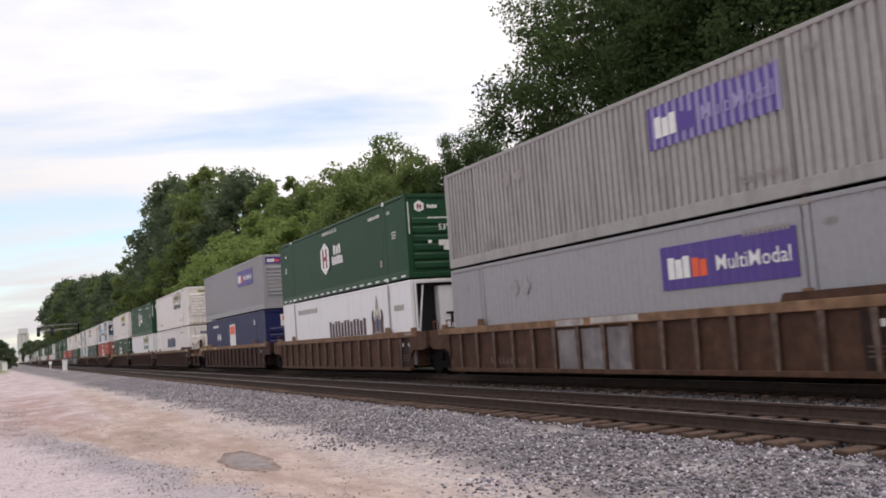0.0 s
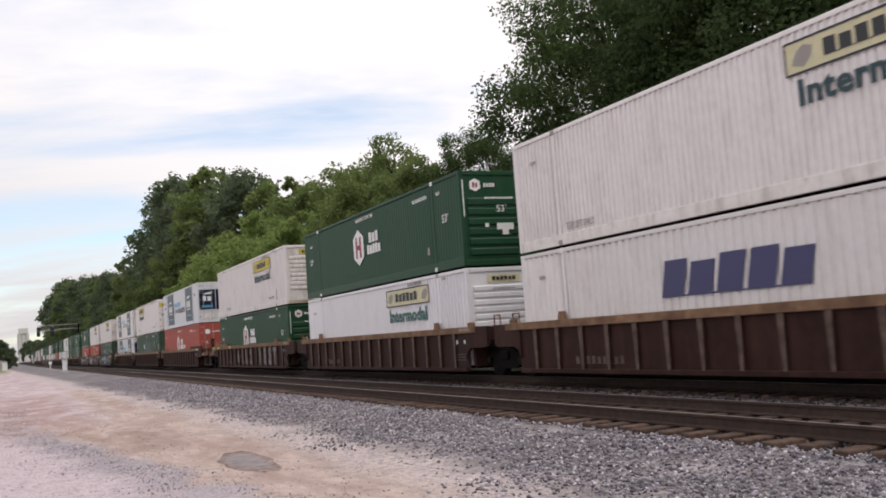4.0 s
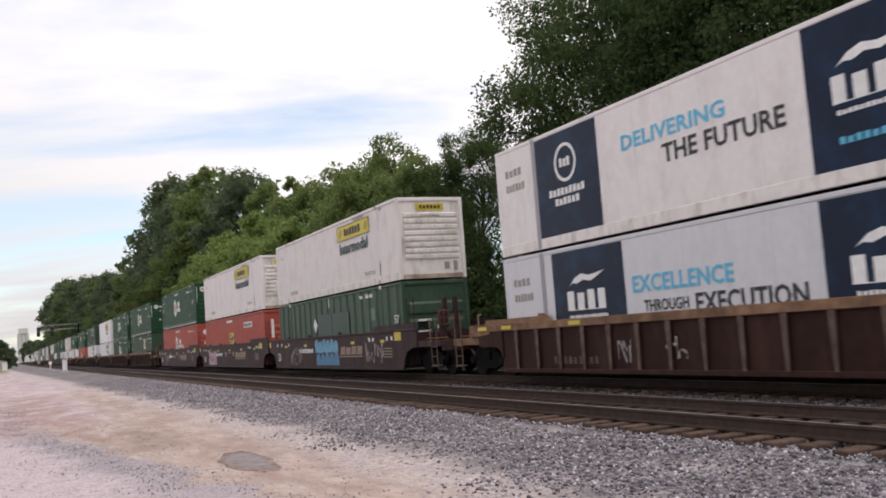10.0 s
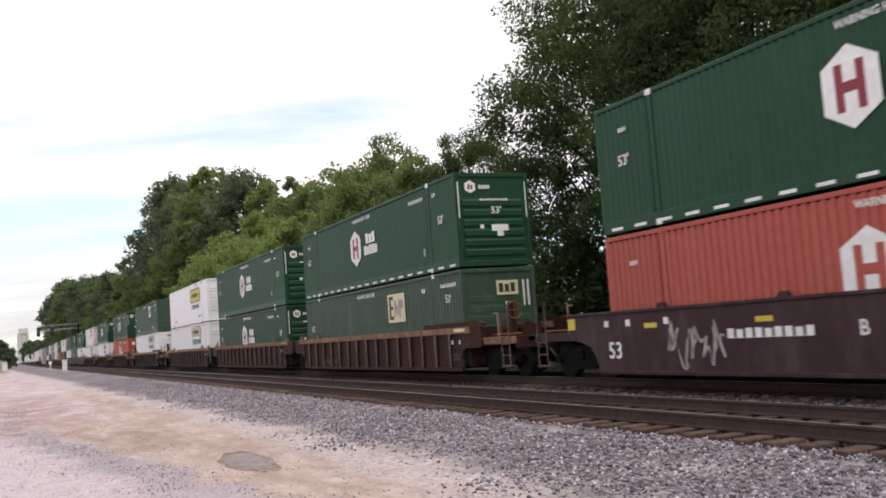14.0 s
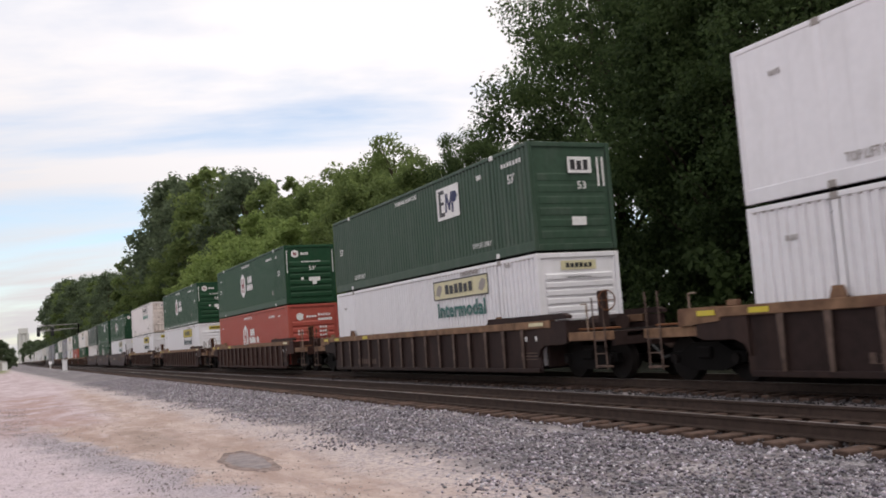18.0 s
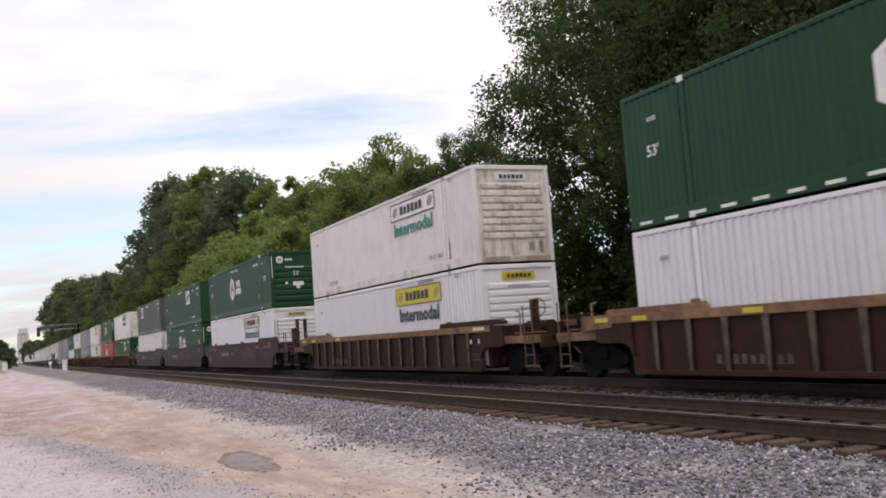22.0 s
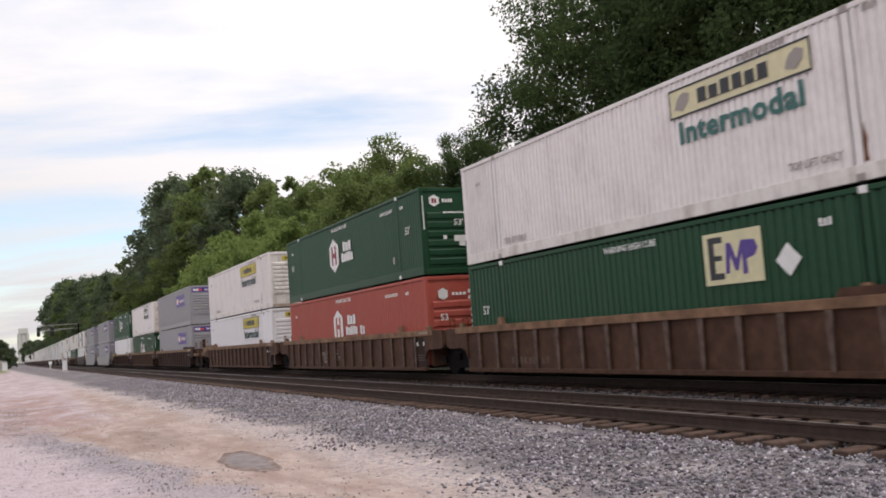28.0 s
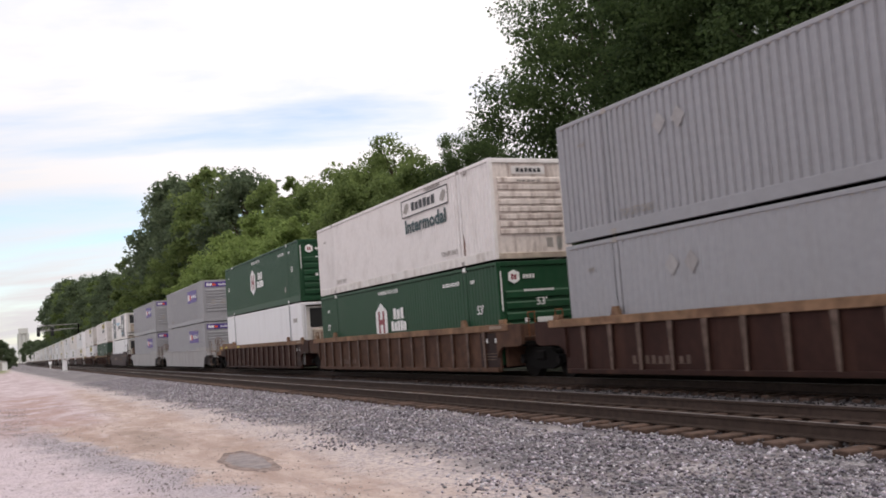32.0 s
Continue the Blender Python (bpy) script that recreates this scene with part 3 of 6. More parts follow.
def scatter_stones(name, count, place, size, material, label, category, seed):
    """Loose stones in one mesh: each a flattened, jagged octahedron."""
    rng = np.random.default_rng(seed)
    c = place(rng, count)
    count = len(c)
    base = np.array([(1, 0, 0), (-1, 0, 0), (0, 1, 0), (0, -1, 0), (0, 0, 1), (0, 0, -1)], float)
    tri = np.array([(0, 2, 4), (2, 1, 4), (1, 3, 4), (3, 0, 4), (2, 0, 5), (1, 2, 5), (3, 1, 5), (0, 3, 5)])
    v = base[None] * rng.uniform(0.55, 1.25, (count, 6, 1)) + rng.normal(0, 0.18, (count, 6, 3))
    s = rng.uniform(size[0], size[1], (count, 1, 1))
    v = v * s * np.array([1.0, 1.0, 0.75])
    a = rng.uniform(0, 6.283, count)
    b = rng.uniform(-0.7, 0.7, count)
    ca, sa, cb, sb = np.cos(a), np.sin(a), np.cos(b), np.sin(b)
    x, y, z = v[..., 0], v[..., 1], v[..., 2]
    y, z = y * cb[:, None] - z * sb[:, None], y * sb[:, None] + z * cb[:, None]
    x, y = x * ca[:, None] - y * sa[:, None], x * sa[:, None] + y * ca[:, None]
    v = np.stack([x, y, z], -1) + c[:, None, :]
    f = tri[None] + (np.arange(count) * 6)[:, None, None]
    me = bpy.data.meshes.new(name)
    me.vertices.add(count * 6)
    me.vertices.foreach_set("co", v.reshape(-1))
    me.loops.add(count * 24)
    me.polygons.add(count * 8)
    me.loops.foreach_set("vertex_index", f.reshape(-1))
    me.polygons.foreach_set("loop_start", np.arange(0, count * 24, 3))
    me.update(calc_edges=True)
    me.materials.append(material)
    return tagged(new(name, me), label, category, kind="stuff")


def bumpy(x, y):
    return np.array([ground_height(a, b) + (0.05 * noise.noise(Vector((a * 0.35, b * 0.8, 0.0))) if a > -45 and b < 8 else 0.0) for a, b in zip(x, y)])


def on_ballast(rng, k):
    x = -4.0 - 66.0 * rng.random(k) ** 1.75
    y = rng.uniform(3.4, 8.42, k)
    edge = 4.9 - 0.021 * np.maximum(-x - 25.0, 0) + 0.35 * np.sin(x * 0.9) + 0.25 * np.sin(x * 2.3 + 1.0)
    keep = rng.random(k) < np.clip((y - edge + 0.5) / 1.5, 0.008, 1) ** 1.8
    x, y = x[keep], y[keep]
    return np.stack([x, y, bumpy(x, y) + rng.uniform(-0.008, 0.018, len(x))], -1)


def between_rails(rng, k):
    x = -4.0 - 50.0 * rng.random(k) ** 1.4
    y = rng.uniform(8.3, 15.2, k)
    return np.stack([x, y, np.full(k, -0.232) + rng.uniform(-0.02, 0.022, k)], -1)


def on_lot(rng, k):
    """Most lie on the askew strip of grey gravel, the rest are strewn over pale gravel and dirt."""
    x = -5.5 - 34.0 * rng.random(k) ** 1.4
    strip = rng.random(k) < 0.55
    y = np.where(strip, rng.normal(2.1, 0.38, k) + 0.135 * np.maximum(x + 12.0, -16.0), rng.uniform(-2.0, 4.6, k))
    return np.stack([x, y, bumpy(x, y) + 0.002], -1)


scatter_stones("ballast_stones", 66000, on_ballast, (0.014, 0.037), M["ballast"], "loose grey crushed-stone ballast beside the track", "ballast", 3)
scatter_stones("track_ballast", 22000, between_rails, (0.016, 0.038), M["ballast_dark"], "dark grey ballast between the ties and tracks", "ballast", 4)
scatter_stones("pebbles", 11000, on_lot, (0.005, 0.018), M["pebble"], "scattered grey and tan pebbles on the dirt lot", "pebbles", 5)

# ---- tracks ----
NEAR_C, FAR_C, GAUGE = 9.43, 13.72, 1.507


def rail_shape(yc, x0, x1):
    prof = [(-0.075, -0.185), (0.075, -0.185), (0.075, -0.17), (0.012, -0.150), (0.010, -0.045), (0.037, -0.036), (0.037, -0.003), (-0.037, -0.003), (-0.037, -0.036), (-0.010, -0.045), (-0.012, -0.150), (-0.075, -0.17)]
    k = len(prof)
    s = Shape()
    s.add([(x0, yc + a, b) for a, b in prof] + [(x1, yc + a, b) for a, b in prof],
          [tuple(range(k - 1, -1, -1)), tuple(range(k, 2 * k))] + [(i, (i + 1) % k, k + (i + 1) % k, k + i) for i in range(k)])
    return s


def build_track(yc, name, label):
    t = thing(name, label, "railway track", m=pose(0, 0, 0))
    t["kind"] = "structure"
    for side in (-1, 1):
        yr = yc + side * GAUGE / 2
        r = part("rail", rail_shape(yr, -1600, 60), M["rail"], t, "rusty brown steel rail")
        part("rail_head", Shape().box(-1600, 60, yr - 0.034, yr + 0.034, -0.004, 0.0), M["railhead"], r, "rail head worn bright by wheels")
    return t


near_track = build_track(NEAR_C, "near_track", "empty near track on weathered timber ties")
far_track = build_track(FAR_C, "far_track", "second track carrying the container train")

# ---- containers ----
M["darkred"] = mat("dark_maroon_lettering", (0.055, 0.022, 0.03), 0.5, vary=0.05)
# A container's space: x from its rear end (0) to its leading end, y from its trackside face (0) inwards, z up from its base.
CL, CW, CH = 16.154, 2.591, 2.896
LIFT_A, LIFT_B = 2.02, 14.13


def corrugated(x0, x1, z0, z1, pitch, depth, y=0.014, flip=False, thick=0.02):
    """A sheet of upright corrugations facing -y (or +y at the far side)."""
    s = Shape()
    prof = []
    k = max(1, round((x1 - x0) / pitch))
    p = (x1 - x0) / k
    for i in range(k):
        a = x0 + i * p
        prof += [(a, 0), (a + p * 0.52, 0), (a + p * 0.60, depth), (a + p * 0.92, depth)]
    prof.append((x1, 0))
    if flip:
        pts = [(a, CW - y - b) for a, b in prof]
    else:
        pts = [(a, y + b) for a, b in prof]
    n = len(pts)
    back = thick if not flip else -thick
    vs = [(a, b, z0) for a, b in pts] + [(a, b, z1) for a, b in pts]
    fs = [(i, i + 1, n + i + 1, n + i) if not flip else (i + 1, i, n + i, n + i + 1) for i in range(n - 1)]
    return s.add(vs, fs)


def comb(a0, a1, z0, z1, n, gap, lean=0.0):
    """The outline of n plain bars standing on one thin line, as points (a, z)."""
    w, f = (a1 - a0) / n, (z1 - z0) * 0.04
    pts = [(a0, z0), (a1 - gap * w, z0)]
    for i in range(n - 1, -1, -1):
        a, b = a0 + i * w, a0 + (i + 1 - gap) * w
        h = z1 - (z1 - z0) * (0.12 if i % 3 == 1 else 0.0)
        if i < n - 1:
            pts.append((b, z0 + f))
        pts += [(b + lean * (h - z0), h), (a + lean * (h - z0), h)]
        if i:
            pts.append((a, z0 + f))
    return pts


def bars(x0, x1, z0, z1, n, y=-0.014, gap=0.28, lean=0.0):
    """A row of n plain upright bars that stand for a word on the trackside face."""
    return Shape().prism(comb(x0, x1, z0, z1, n, gap, lean), y, y + 0.004)


def end_bars(y0, y1, z0, z1, n, x=0.016, gap=0.3):
    """The same on the leading end."""
    return end_poly(comb(y0, y1, z0, z1, n, gap), x)


def poly(pts, y=-0.016, t=0.004):
    return Shape().prism(pts, y, y + t)


def end_poly(pts, x=0.018):
    k = len(pts)
    return Shape().add([(CL + x, a, b) for a, b in pts] + [(CL + x - 0.006, a, b) for a, b in pts],
                       [tuple(range(k)), tuple(range(2 * k - 1, k - 1, -1))] + [((i + 1) % k, i, k + i, k + (i + 1) % k) for i in range(k)])


def hexagon(cx, cz, w, h):
    return [(cx, cz - h / 2), (cx + w / 2, cz - h * 0.27), (cx + w / 2, cz + h * 0.27), (cx, cz + h / 2), (cx - w / 2, cz + h * 0.27), (cx - w / 2, cz - h * 0.27)]


def nose_end(c, mt, n_ribs, z_lo, z_hi, rib_mat=None, proud=0.05):
    e = part("front_panel", Shape().box(CL - 0.10, CL - 0.045, 0.10, CW - 0.10, 0.15, CH - 0.10), mt, c)
    st = (z_hi - z_lo) / n_ribs
    for i in range(n_ribs):
        a = z_lo + i * st
        s = Shape()
        s.add([(CL - 0.05, y, z) for y in (0.26, CW - 0.26) for z in (a, a + st * 0.80)] + [(CL - 0.05 + proud, y, z) for y in (0.26, CW - 0.26) for z in (a + st * 0.10, a + st * 0.62)],
              [(4, 6, 7, 5), (0, 2, 6, 4), (1, 5, 7, 3), (0, 4, 5, 1), (2, 3, 7, 6)])
        part("rib", s, rib_mat or mt, e)
    return e


def door_end(c, mt, rod_mat, hinge_mat):
    e = part("rear_wall", Shape().box(CL - 0.12, CL - 0.06, 0.08, CW - 0.08, 0.14, CH - 0.08), mt, c)
    for k, (a, b) in enumerate(((0.09, CW / 2 - 0.012), (CW / 2 + 0.012, CW - 0.09))):
        d = part("door", Shape().box(CL - 0.06, CL - 0.02, a, b, 0.16, CH - 0.11, 0.008), mt, c)
        for i in range(5):
            z = 0.34 + i * 0.48
            part("door_rib", Shape().box(CL - 0.024, CL - 0.006, a + 0.10, b - 0.10, z, z + 0.30, 0.008), mt, d)
        for y in (a + 0.32, b - 0.28):
            part("lock_rod", Shape().cyl((CL + 0.012, y, 0.16), (CL + 0.012, y, CH - 0.12), 0.017, seg=6), rod_mat, d)
        yh = a + 0.03 if k == 0 else b - 0.07
        for z in (0.4, 1.0, 1.6, 2.2, 2.6):
            part("hinge", Shape().box(CL - 0.02, CL + 0.01, yh, yh + 0.16 if k == 0 else yh + 0.05, z, z + 0.07), hinge_mat, d)
    return e


def reefer_end(c, mt, open_frame=False):
    # behind an open frame the panel is coloured black for the recess's shade
    part("front_panel", Shape().box(CL - 0.62, CL - 0.54, 0.08, CW - 0.08, 0.10, CH - 0.08), M["rubber"] if open_frame else M["white"], c)
    if open_frame:
        u = part("refrigeration_unit", Shape().box(CL - 0.54, CL - 0.10, 1.12, 1.98, 0.55, 2.66, 0.05), mt, c, "white refrigeration unit behind an open frame")
        part("unit_grille", Shape().box(CL - 0.10, CL - 0.08, 1.22, 1.88, 0.75, 1.20, 0.005), M["rubber"], u)
        part("unit_slot", Shape().box(CL - 0.10, CL - 0.08, 1.34, 1.76, 1.66, 1.74), M["rubber"], u)
        part("unit_slot", Shape().box(CL - 0.10, CL - 0.08, 1.50, 1.60, 1.36, 1.66), M["rubber"], u)
        for ya, yb in ((0.16, 0.50), (CW - 0.16, CW - 0.50)):
            part("frame_brace", Shape().cyl((CL - 0.06, ya, 0.2), (CL - 0.06, yb, CH - 0.2), 0.035, seg=6), mt, c)
    else:
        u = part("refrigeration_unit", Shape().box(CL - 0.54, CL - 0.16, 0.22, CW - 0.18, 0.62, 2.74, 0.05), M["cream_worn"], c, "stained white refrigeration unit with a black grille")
        part("unit_grille", Shape().box(CL - 0.16, CL - 0.13, 0.45, CW - 0.30, 1.72, 2.62, 0.02), M["rubber"], u, "black refrigeration grille")
        part("unit_cover", Shape().box(CL - 0.16, CL - 0.04, 0.52, CW - 0.40, 0.70, 1.62, 0.06), M["stain"], u, "stained cover of the refrigeration unit")
    part("fuel_tank", Shape().cyl((CL - 0.26, 0.35, 0.36), (CL - 0.26, CW - 0.35, 0.36), 0.14, seg=12), M["steel"], c, "dull metal fuel tank")
    for y in (0.20, CW - 0.20):
        part("guard_post", Shape().box(CL - 0.07, CL - 0.01, y - 0.04, y + 0.04, 0.12, CH - 0.10, 0.01), mt, c)


def shell(name, label, body, pitch=0.23, depth=0.030, end="nose", ribs=(8, 0.72, 2.38), group="stacked containers", casting=None, lift=True, simple=False):
    c = thing(name, label, "shipping container", group)
    mt = M[body]
    zb, zt = 0.27, CH - 0.10
    if pitch:
        for a, b in (((0.13, CL - 0.13),) if simple or not lift else ((0.13, LIFT_A - 0.115), (LIFT_A + 0.115, LIFT_B - 0.115), (LIFT_B + 0.115, CL - 0.13))):
            part("side_panel", corrugated(a, b, zb, zt, pitch, depth), mt, c)
    else:
        part("side_panel", Shape().box(0.12, CL - 0.12, 0.016, 0.06, zb, zt), mt, c)
        if not simple:
            for i in range(1, 13):
                part("panel_seam", Shape().box(0.12 + i * 1.225 - 0.012, 0.12 + i * 1.225 + 0.012, 0.011, 0.03, zb, zt), mt, c)
    part("far_side_panel", corrugated(0.13, CL - 0.13, zb, zt, max(pitch, 0.6), depth, flip=True), mt, c)
    part("roof", Shape().box(0.05, CL - 0.05, 0.05, CW - 0.05, CH - 0.045, CH - 0.012), mt, c)
    if simple:
        part("bottom_rail", Shape().box(0.0, CL, 0.0, 0.09, 0.0, 0.19), mt, c)
        part("front_panel", Shape().box(CL - 0.08, CL, 0.0, CW, -0.069, CH), mt, c)
        part("lift_post", Shape().box(LIFT_B - 0.08, LIFT_B + 0.08, 0.002, 0.10, 0.02, CH - 0.02), mt, c)
        return c
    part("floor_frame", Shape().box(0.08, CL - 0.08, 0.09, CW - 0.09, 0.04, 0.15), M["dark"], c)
    for y0, y1 in ((0.0, 0.09), (CW - 0.09, CW)):
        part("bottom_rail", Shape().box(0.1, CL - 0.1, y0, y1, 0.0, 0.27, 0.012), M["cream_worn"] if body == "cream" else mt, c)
        part("top_rail", Shape().box(0.1, CL - 0.1, y0, y1, CH - 0.10, CH, 0.015), mt, c)
    for x0 in (0.0, CL - 0.13):
        for y0 in (0.0, CW - 0.13):
            part("corner_post", Shape().box(x0, x0 + 0.13, y0, y0 + 0.13, 0.0, CH, 0.012), mt, c)
    part("door_panel", Shape().box(0.02, 0.07, 0.13, CW - 0.13, 0.1, CH - 0.1), mt, c)
    # cream boxes: the sill's brown carries rust and the painted shade of the gap
    part("end_sill", Shape().box(CL - 0.10, CL - 0.005, 0.13, CW - 0.13, 0.0, 0.17, 0.012), M["stain"] if body == "cream" else mt, c)
    part("end_header", Shape().box(CL - 0.10, CL - 0.005, 0.13, CW - 0.13, CH - 0.13, CH, 0.012), mt, c)
    if lift:
        for x in (LIFT_A, LIFT_B):
            part("lift_post", Shape().box(x - 0.08, x + 0.08, 0.002, 0.10, 0.02, CH - 0.02, 0.01), mt, c)
            for z in (0.0, CH - 0.13):
                part("corner_casting", Shape().box(x - 0.09, x + 0.09, -0.012, 0.1, z, z + 0.13, 0.012), M[casting] if casting else mt, c, "steel lifting casting")
    for x in (LIFT_A, LIFT_B):
        part("interbox_connector", Shape().box(x - 0.07, x + 0.07, 0.01, 0.13, -0.069, 0.01, 0.01), M["dark"], c, "dark steel interbox connector")
    if end == "nose":
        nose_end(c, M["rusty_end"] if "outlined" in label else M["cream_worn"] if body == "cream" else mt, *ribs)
    elif end == "door":
        door_end(c, mt, M["greyink"] if body == "cream" else M["steel"], M["greyink"])
    elif end == "reefer":
        reefer_end(c, M["white"], "crest" in label)
    if pitch:
        # the eave's row of dark drip notches under the top rail
        s = Shape()
        k = int(CL / pitch)
        for i in range(1, k):
            x = i * CL / k
            s.box(x - 0.03, x + 0.03, -0.003, 0.02, CH - 0.125, CH - 0.097)
        row = part("eave_notch_row", s, M["greyink"] if body in ("cream", "white", "grey", "bluegrey") else M["dark"], c)
        row["kind"] = "stuff"
    return c


def small_marks(c, ink, number=True, top_only=True, size=True, warn=False, zn=2.41, xs=0.0):
    """Plain bars for the serial number, the size mark, and the handling words."""
    k = M[ink]
    if number:
        part("serial_mark", bars(12.6 + xs, 13.8 + xs, zn, zn + 0.12, 10, gap=0.45), k, c)
        part("type_mark", bars(14.5, 14.8, zn - 0.02, zn + 0.09, 4, gap=0.5), k, c)
        part("rear_mark_mark", bars(0.9, 1.2, 2.2, 2.30, 4, gap=0.5), k, c)
    if top_only:
        word_on_side("TOP LIFT ONLY", 0.20, k, c, 13.25, 0.48, width=1.18)
        word_on_side("TOP LIFT ONLY", 0.24, k, c, 2.95, 0.42, width=1.2)
    if size:
        word_on_side("53'", 0.36, k, c, 15.05, 1.58)
        word_on_side("53'", 0.34, k, c, 1.0, 1.56)
    if warn:
        word_on_side("WARNING HIGH CUBE", 0.20, k, c, 7.9, 2.60, width=1.9)


def sign_jb(c, base, ink="ink", frame_mat="ink", word="teal", z=2.34, on_end=True, x=11.55, hh=0.29, big=1.0):
    """A framed sign with plain bars for the name, a scroll shape at either end, and the word below."""
    p = part("sign", corrugated(x - 1.85, x + 1.85, z - hh, z + hh, 0.23, 0.006, y=-0.006), M[base], c, "sign panel with plain dark bars")
    bw = 0.075 if big < 1 else 0.028 if base != "yellow" else 0.016
    for a, b in ((z - hh - 0.01, z - hh + bw), (z + hh - bw, z + hh + 0.01)):
        part("sign_border", Shape().box(x - 1.86, x + 1.86, -0.016, -0.008, a, b), M[frame_mat], p)
    for a in (x - 1.86, x + 1.86 - bw):
        part("sign_border", Shape().box(a, a + bw, -0.017, -0.009, z - hh + bw, z + hh - bw), M[frame_mat], p)
    part("name_mark", bars(x - 1.0, x + 0.95, z - 0.14, z + 0.15, 6, y=-0.018, gap=0.26), M[ink], p)
    for sx in (-1, 1):
        part("scroll", poly([(x + sx * 1.48 + u, z + w) for u, w in ((-0.22, -0.12), (0.02, -0.19), (0.20, -0.04), (0.24, 0.12), (0.06, 0.19), (-0.10, 0.10), (-0.16, 0.02))], -0.014), M["greyink"] if base != "yellow" else M["dull_yellow"], p)
    word_on_side("Intermodal", 0.62 * big, M[word], c, x, z - hh - 0.36 * big, width=3.25 * big, bold=0.03)
    if on_end:
        e = part("end_sign", end_poly([(0.75, 2.44), (1.85, 2.44), (1.85, 2.68), (0.75, 2.68)], -0.02), M[base], c)
        part("end_name_mark", end_bars(0.9, 1.75, 2.50, 2.62, 6, x=-0.012), M[ink], e)
        part("end_label_mark", end_bars(0.9, 1.7, 2.22, 2.27, 5, x=0.0), M["greyink"], c)
        part("end_plate", end_poly([(1.75, 0.32), (1.95, 0.32), (1.95, 0.58), (1.75, 0.58)], -0.03), M["greyink"], c)
        part("end_hook", end_poly([(2.10, 0.26), (2.26, 0.26), (2.26, 0.60), (2.10, 0.60)], -0.03), M["steel"], c)
    return p


def sign_hub(c, hexm="chalk", mark="maroon", text=True, on_end=True, z=1.56):
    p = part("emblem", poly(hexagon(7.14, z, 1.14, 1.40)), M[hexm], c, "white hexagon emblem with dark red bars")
    for x0 in (6.84, 7.27):
        part("emblem_bar", Shape().box(x0, x0 + 0.16, -0.023, -0.015, z - 0.40, z + 0.40), M[mark], p)
    part("emblem_crossbar", Shape().box(6.96, 7.30, -0.022, -0.015, z - 0.09, z + 0.09), M[mark], p)
    if text:
        s = bars(8.30, 9.30, z + 0.06, z + 0.44, 3, gap=0.22)
        part("name_mark", s, M["chalk"], c)
        part("name_mark", bars(8.06, 9.47, z - 0.36, z - 0.01, 5, gap=0.18), M["chalk"], c)
    part("square_mark", Shape().box(13.60, 13.74, -0.016, -0.008, 0.58, 0.82), M["graffiti"], c)
    if on_end:
        e = part("end_emblem", end_poly([(a, b) for a, b in hexagon(0.55, 2.46, 0.36, 0.40)], -0.012), M[hexm], c)
        part("end_emblem_bar", end_bars(0.46, 0.66, 2.38, 2.54, 2, x=-0.004), M[mark], e)
        part("end_name_mark", end_bars(0.85, 1.25, 2.40, 2.52, 4, x=-0.012), M["chalk"], c)
        part("end_warning_mark", end_bars(0.85, 1.85, 2.03, 2.09, 10, x=0.004), M["chalk"], c)
        word_on_end("53'", 0.30, M["chalk"], c, 1.40, 1.72, x=0.004)
        part("end_label", end_poly([(1.38, 0.92), (1.60, 0.92), (1.60, 1.08), (1.78, 1.08), (1.78, 1.28), (1.20, 1.28), (1.20, 1.08), (1.38, 1.08)], 0.008), M["chalk"], c)
        part("end_label_small", end_poly([(0.80, 1.16), (0.93, 1.16), (0.93, 1.28), (0.80, 1.28)], 0.008), M["chalk"], c)
        for yy in (0.10, CW - 0.13):
            part("reflector_strip", Shape().box(CL - 0.002, CL + 0.006, yy, yy + 0.035, 1.5, 2.62), M["chalk"], c)


def hub_green(dashes=False):
    c = shell("container", "dark green steel container with a white hexagon emblem", "green", 0.20, 0.012, ribs=(6, 0.30, 2.14), casting="chalk")
    sign_hub(c)
    small_marks(c, "chalk", top_only=False, warn=True)
    if dashes:
        for i in range(19):
            x = 0.35 + i * 0.84
            part("reflector_dash", Shape().box(x, x + 0.40, -0.010, 0.002, 0.055, 0.12), M["chalk"], c)
    return c


def hub_red(end="nose"):
    c = shell("container", "faded red steel container with a white emblem", "red", 0.205, 0.028, ribs=(6, 0.30, 2.14), end=end)
    sign_hub(c, mark="red", on_end=False)
    part("name_mark", bars(9.75, 10.3, 1.20, 1.54, 2), M["chalk"], c)
    small_marks(c, "chalk", top_only=False, size=False, warn=True)
    part("end_emblem", end_poly(hexagon(0.62, 2.30, 0.34, 0.40), 0.02), M["chalk"], c)
    part("end_name_mark", end_bars(0.95, 1.5, 2.24, 2.34, 4, x=0.02), M["chalk"], c)
    part("end_serial_mark", end_bars(1.55, 2.2, 2.30, 2.42, 5, x=0.02), M["chalk"], c)
    part("end_serial_mark", end_bars(1.55, 2.3, 2.08, 2.20, 7, x=0.02), M["chalk"], c)
    word_on_end("53", 0.30, M["chalk"], c, 0.62, 1.52, x=0.02)
    for z in (1.1, 1.3, 1.5, 1.7):
        part("end_label_mark", end_bars(1.6, 2.0, z, z + 0.09, 3, x=0.02), M["chalk"], c)
    return c


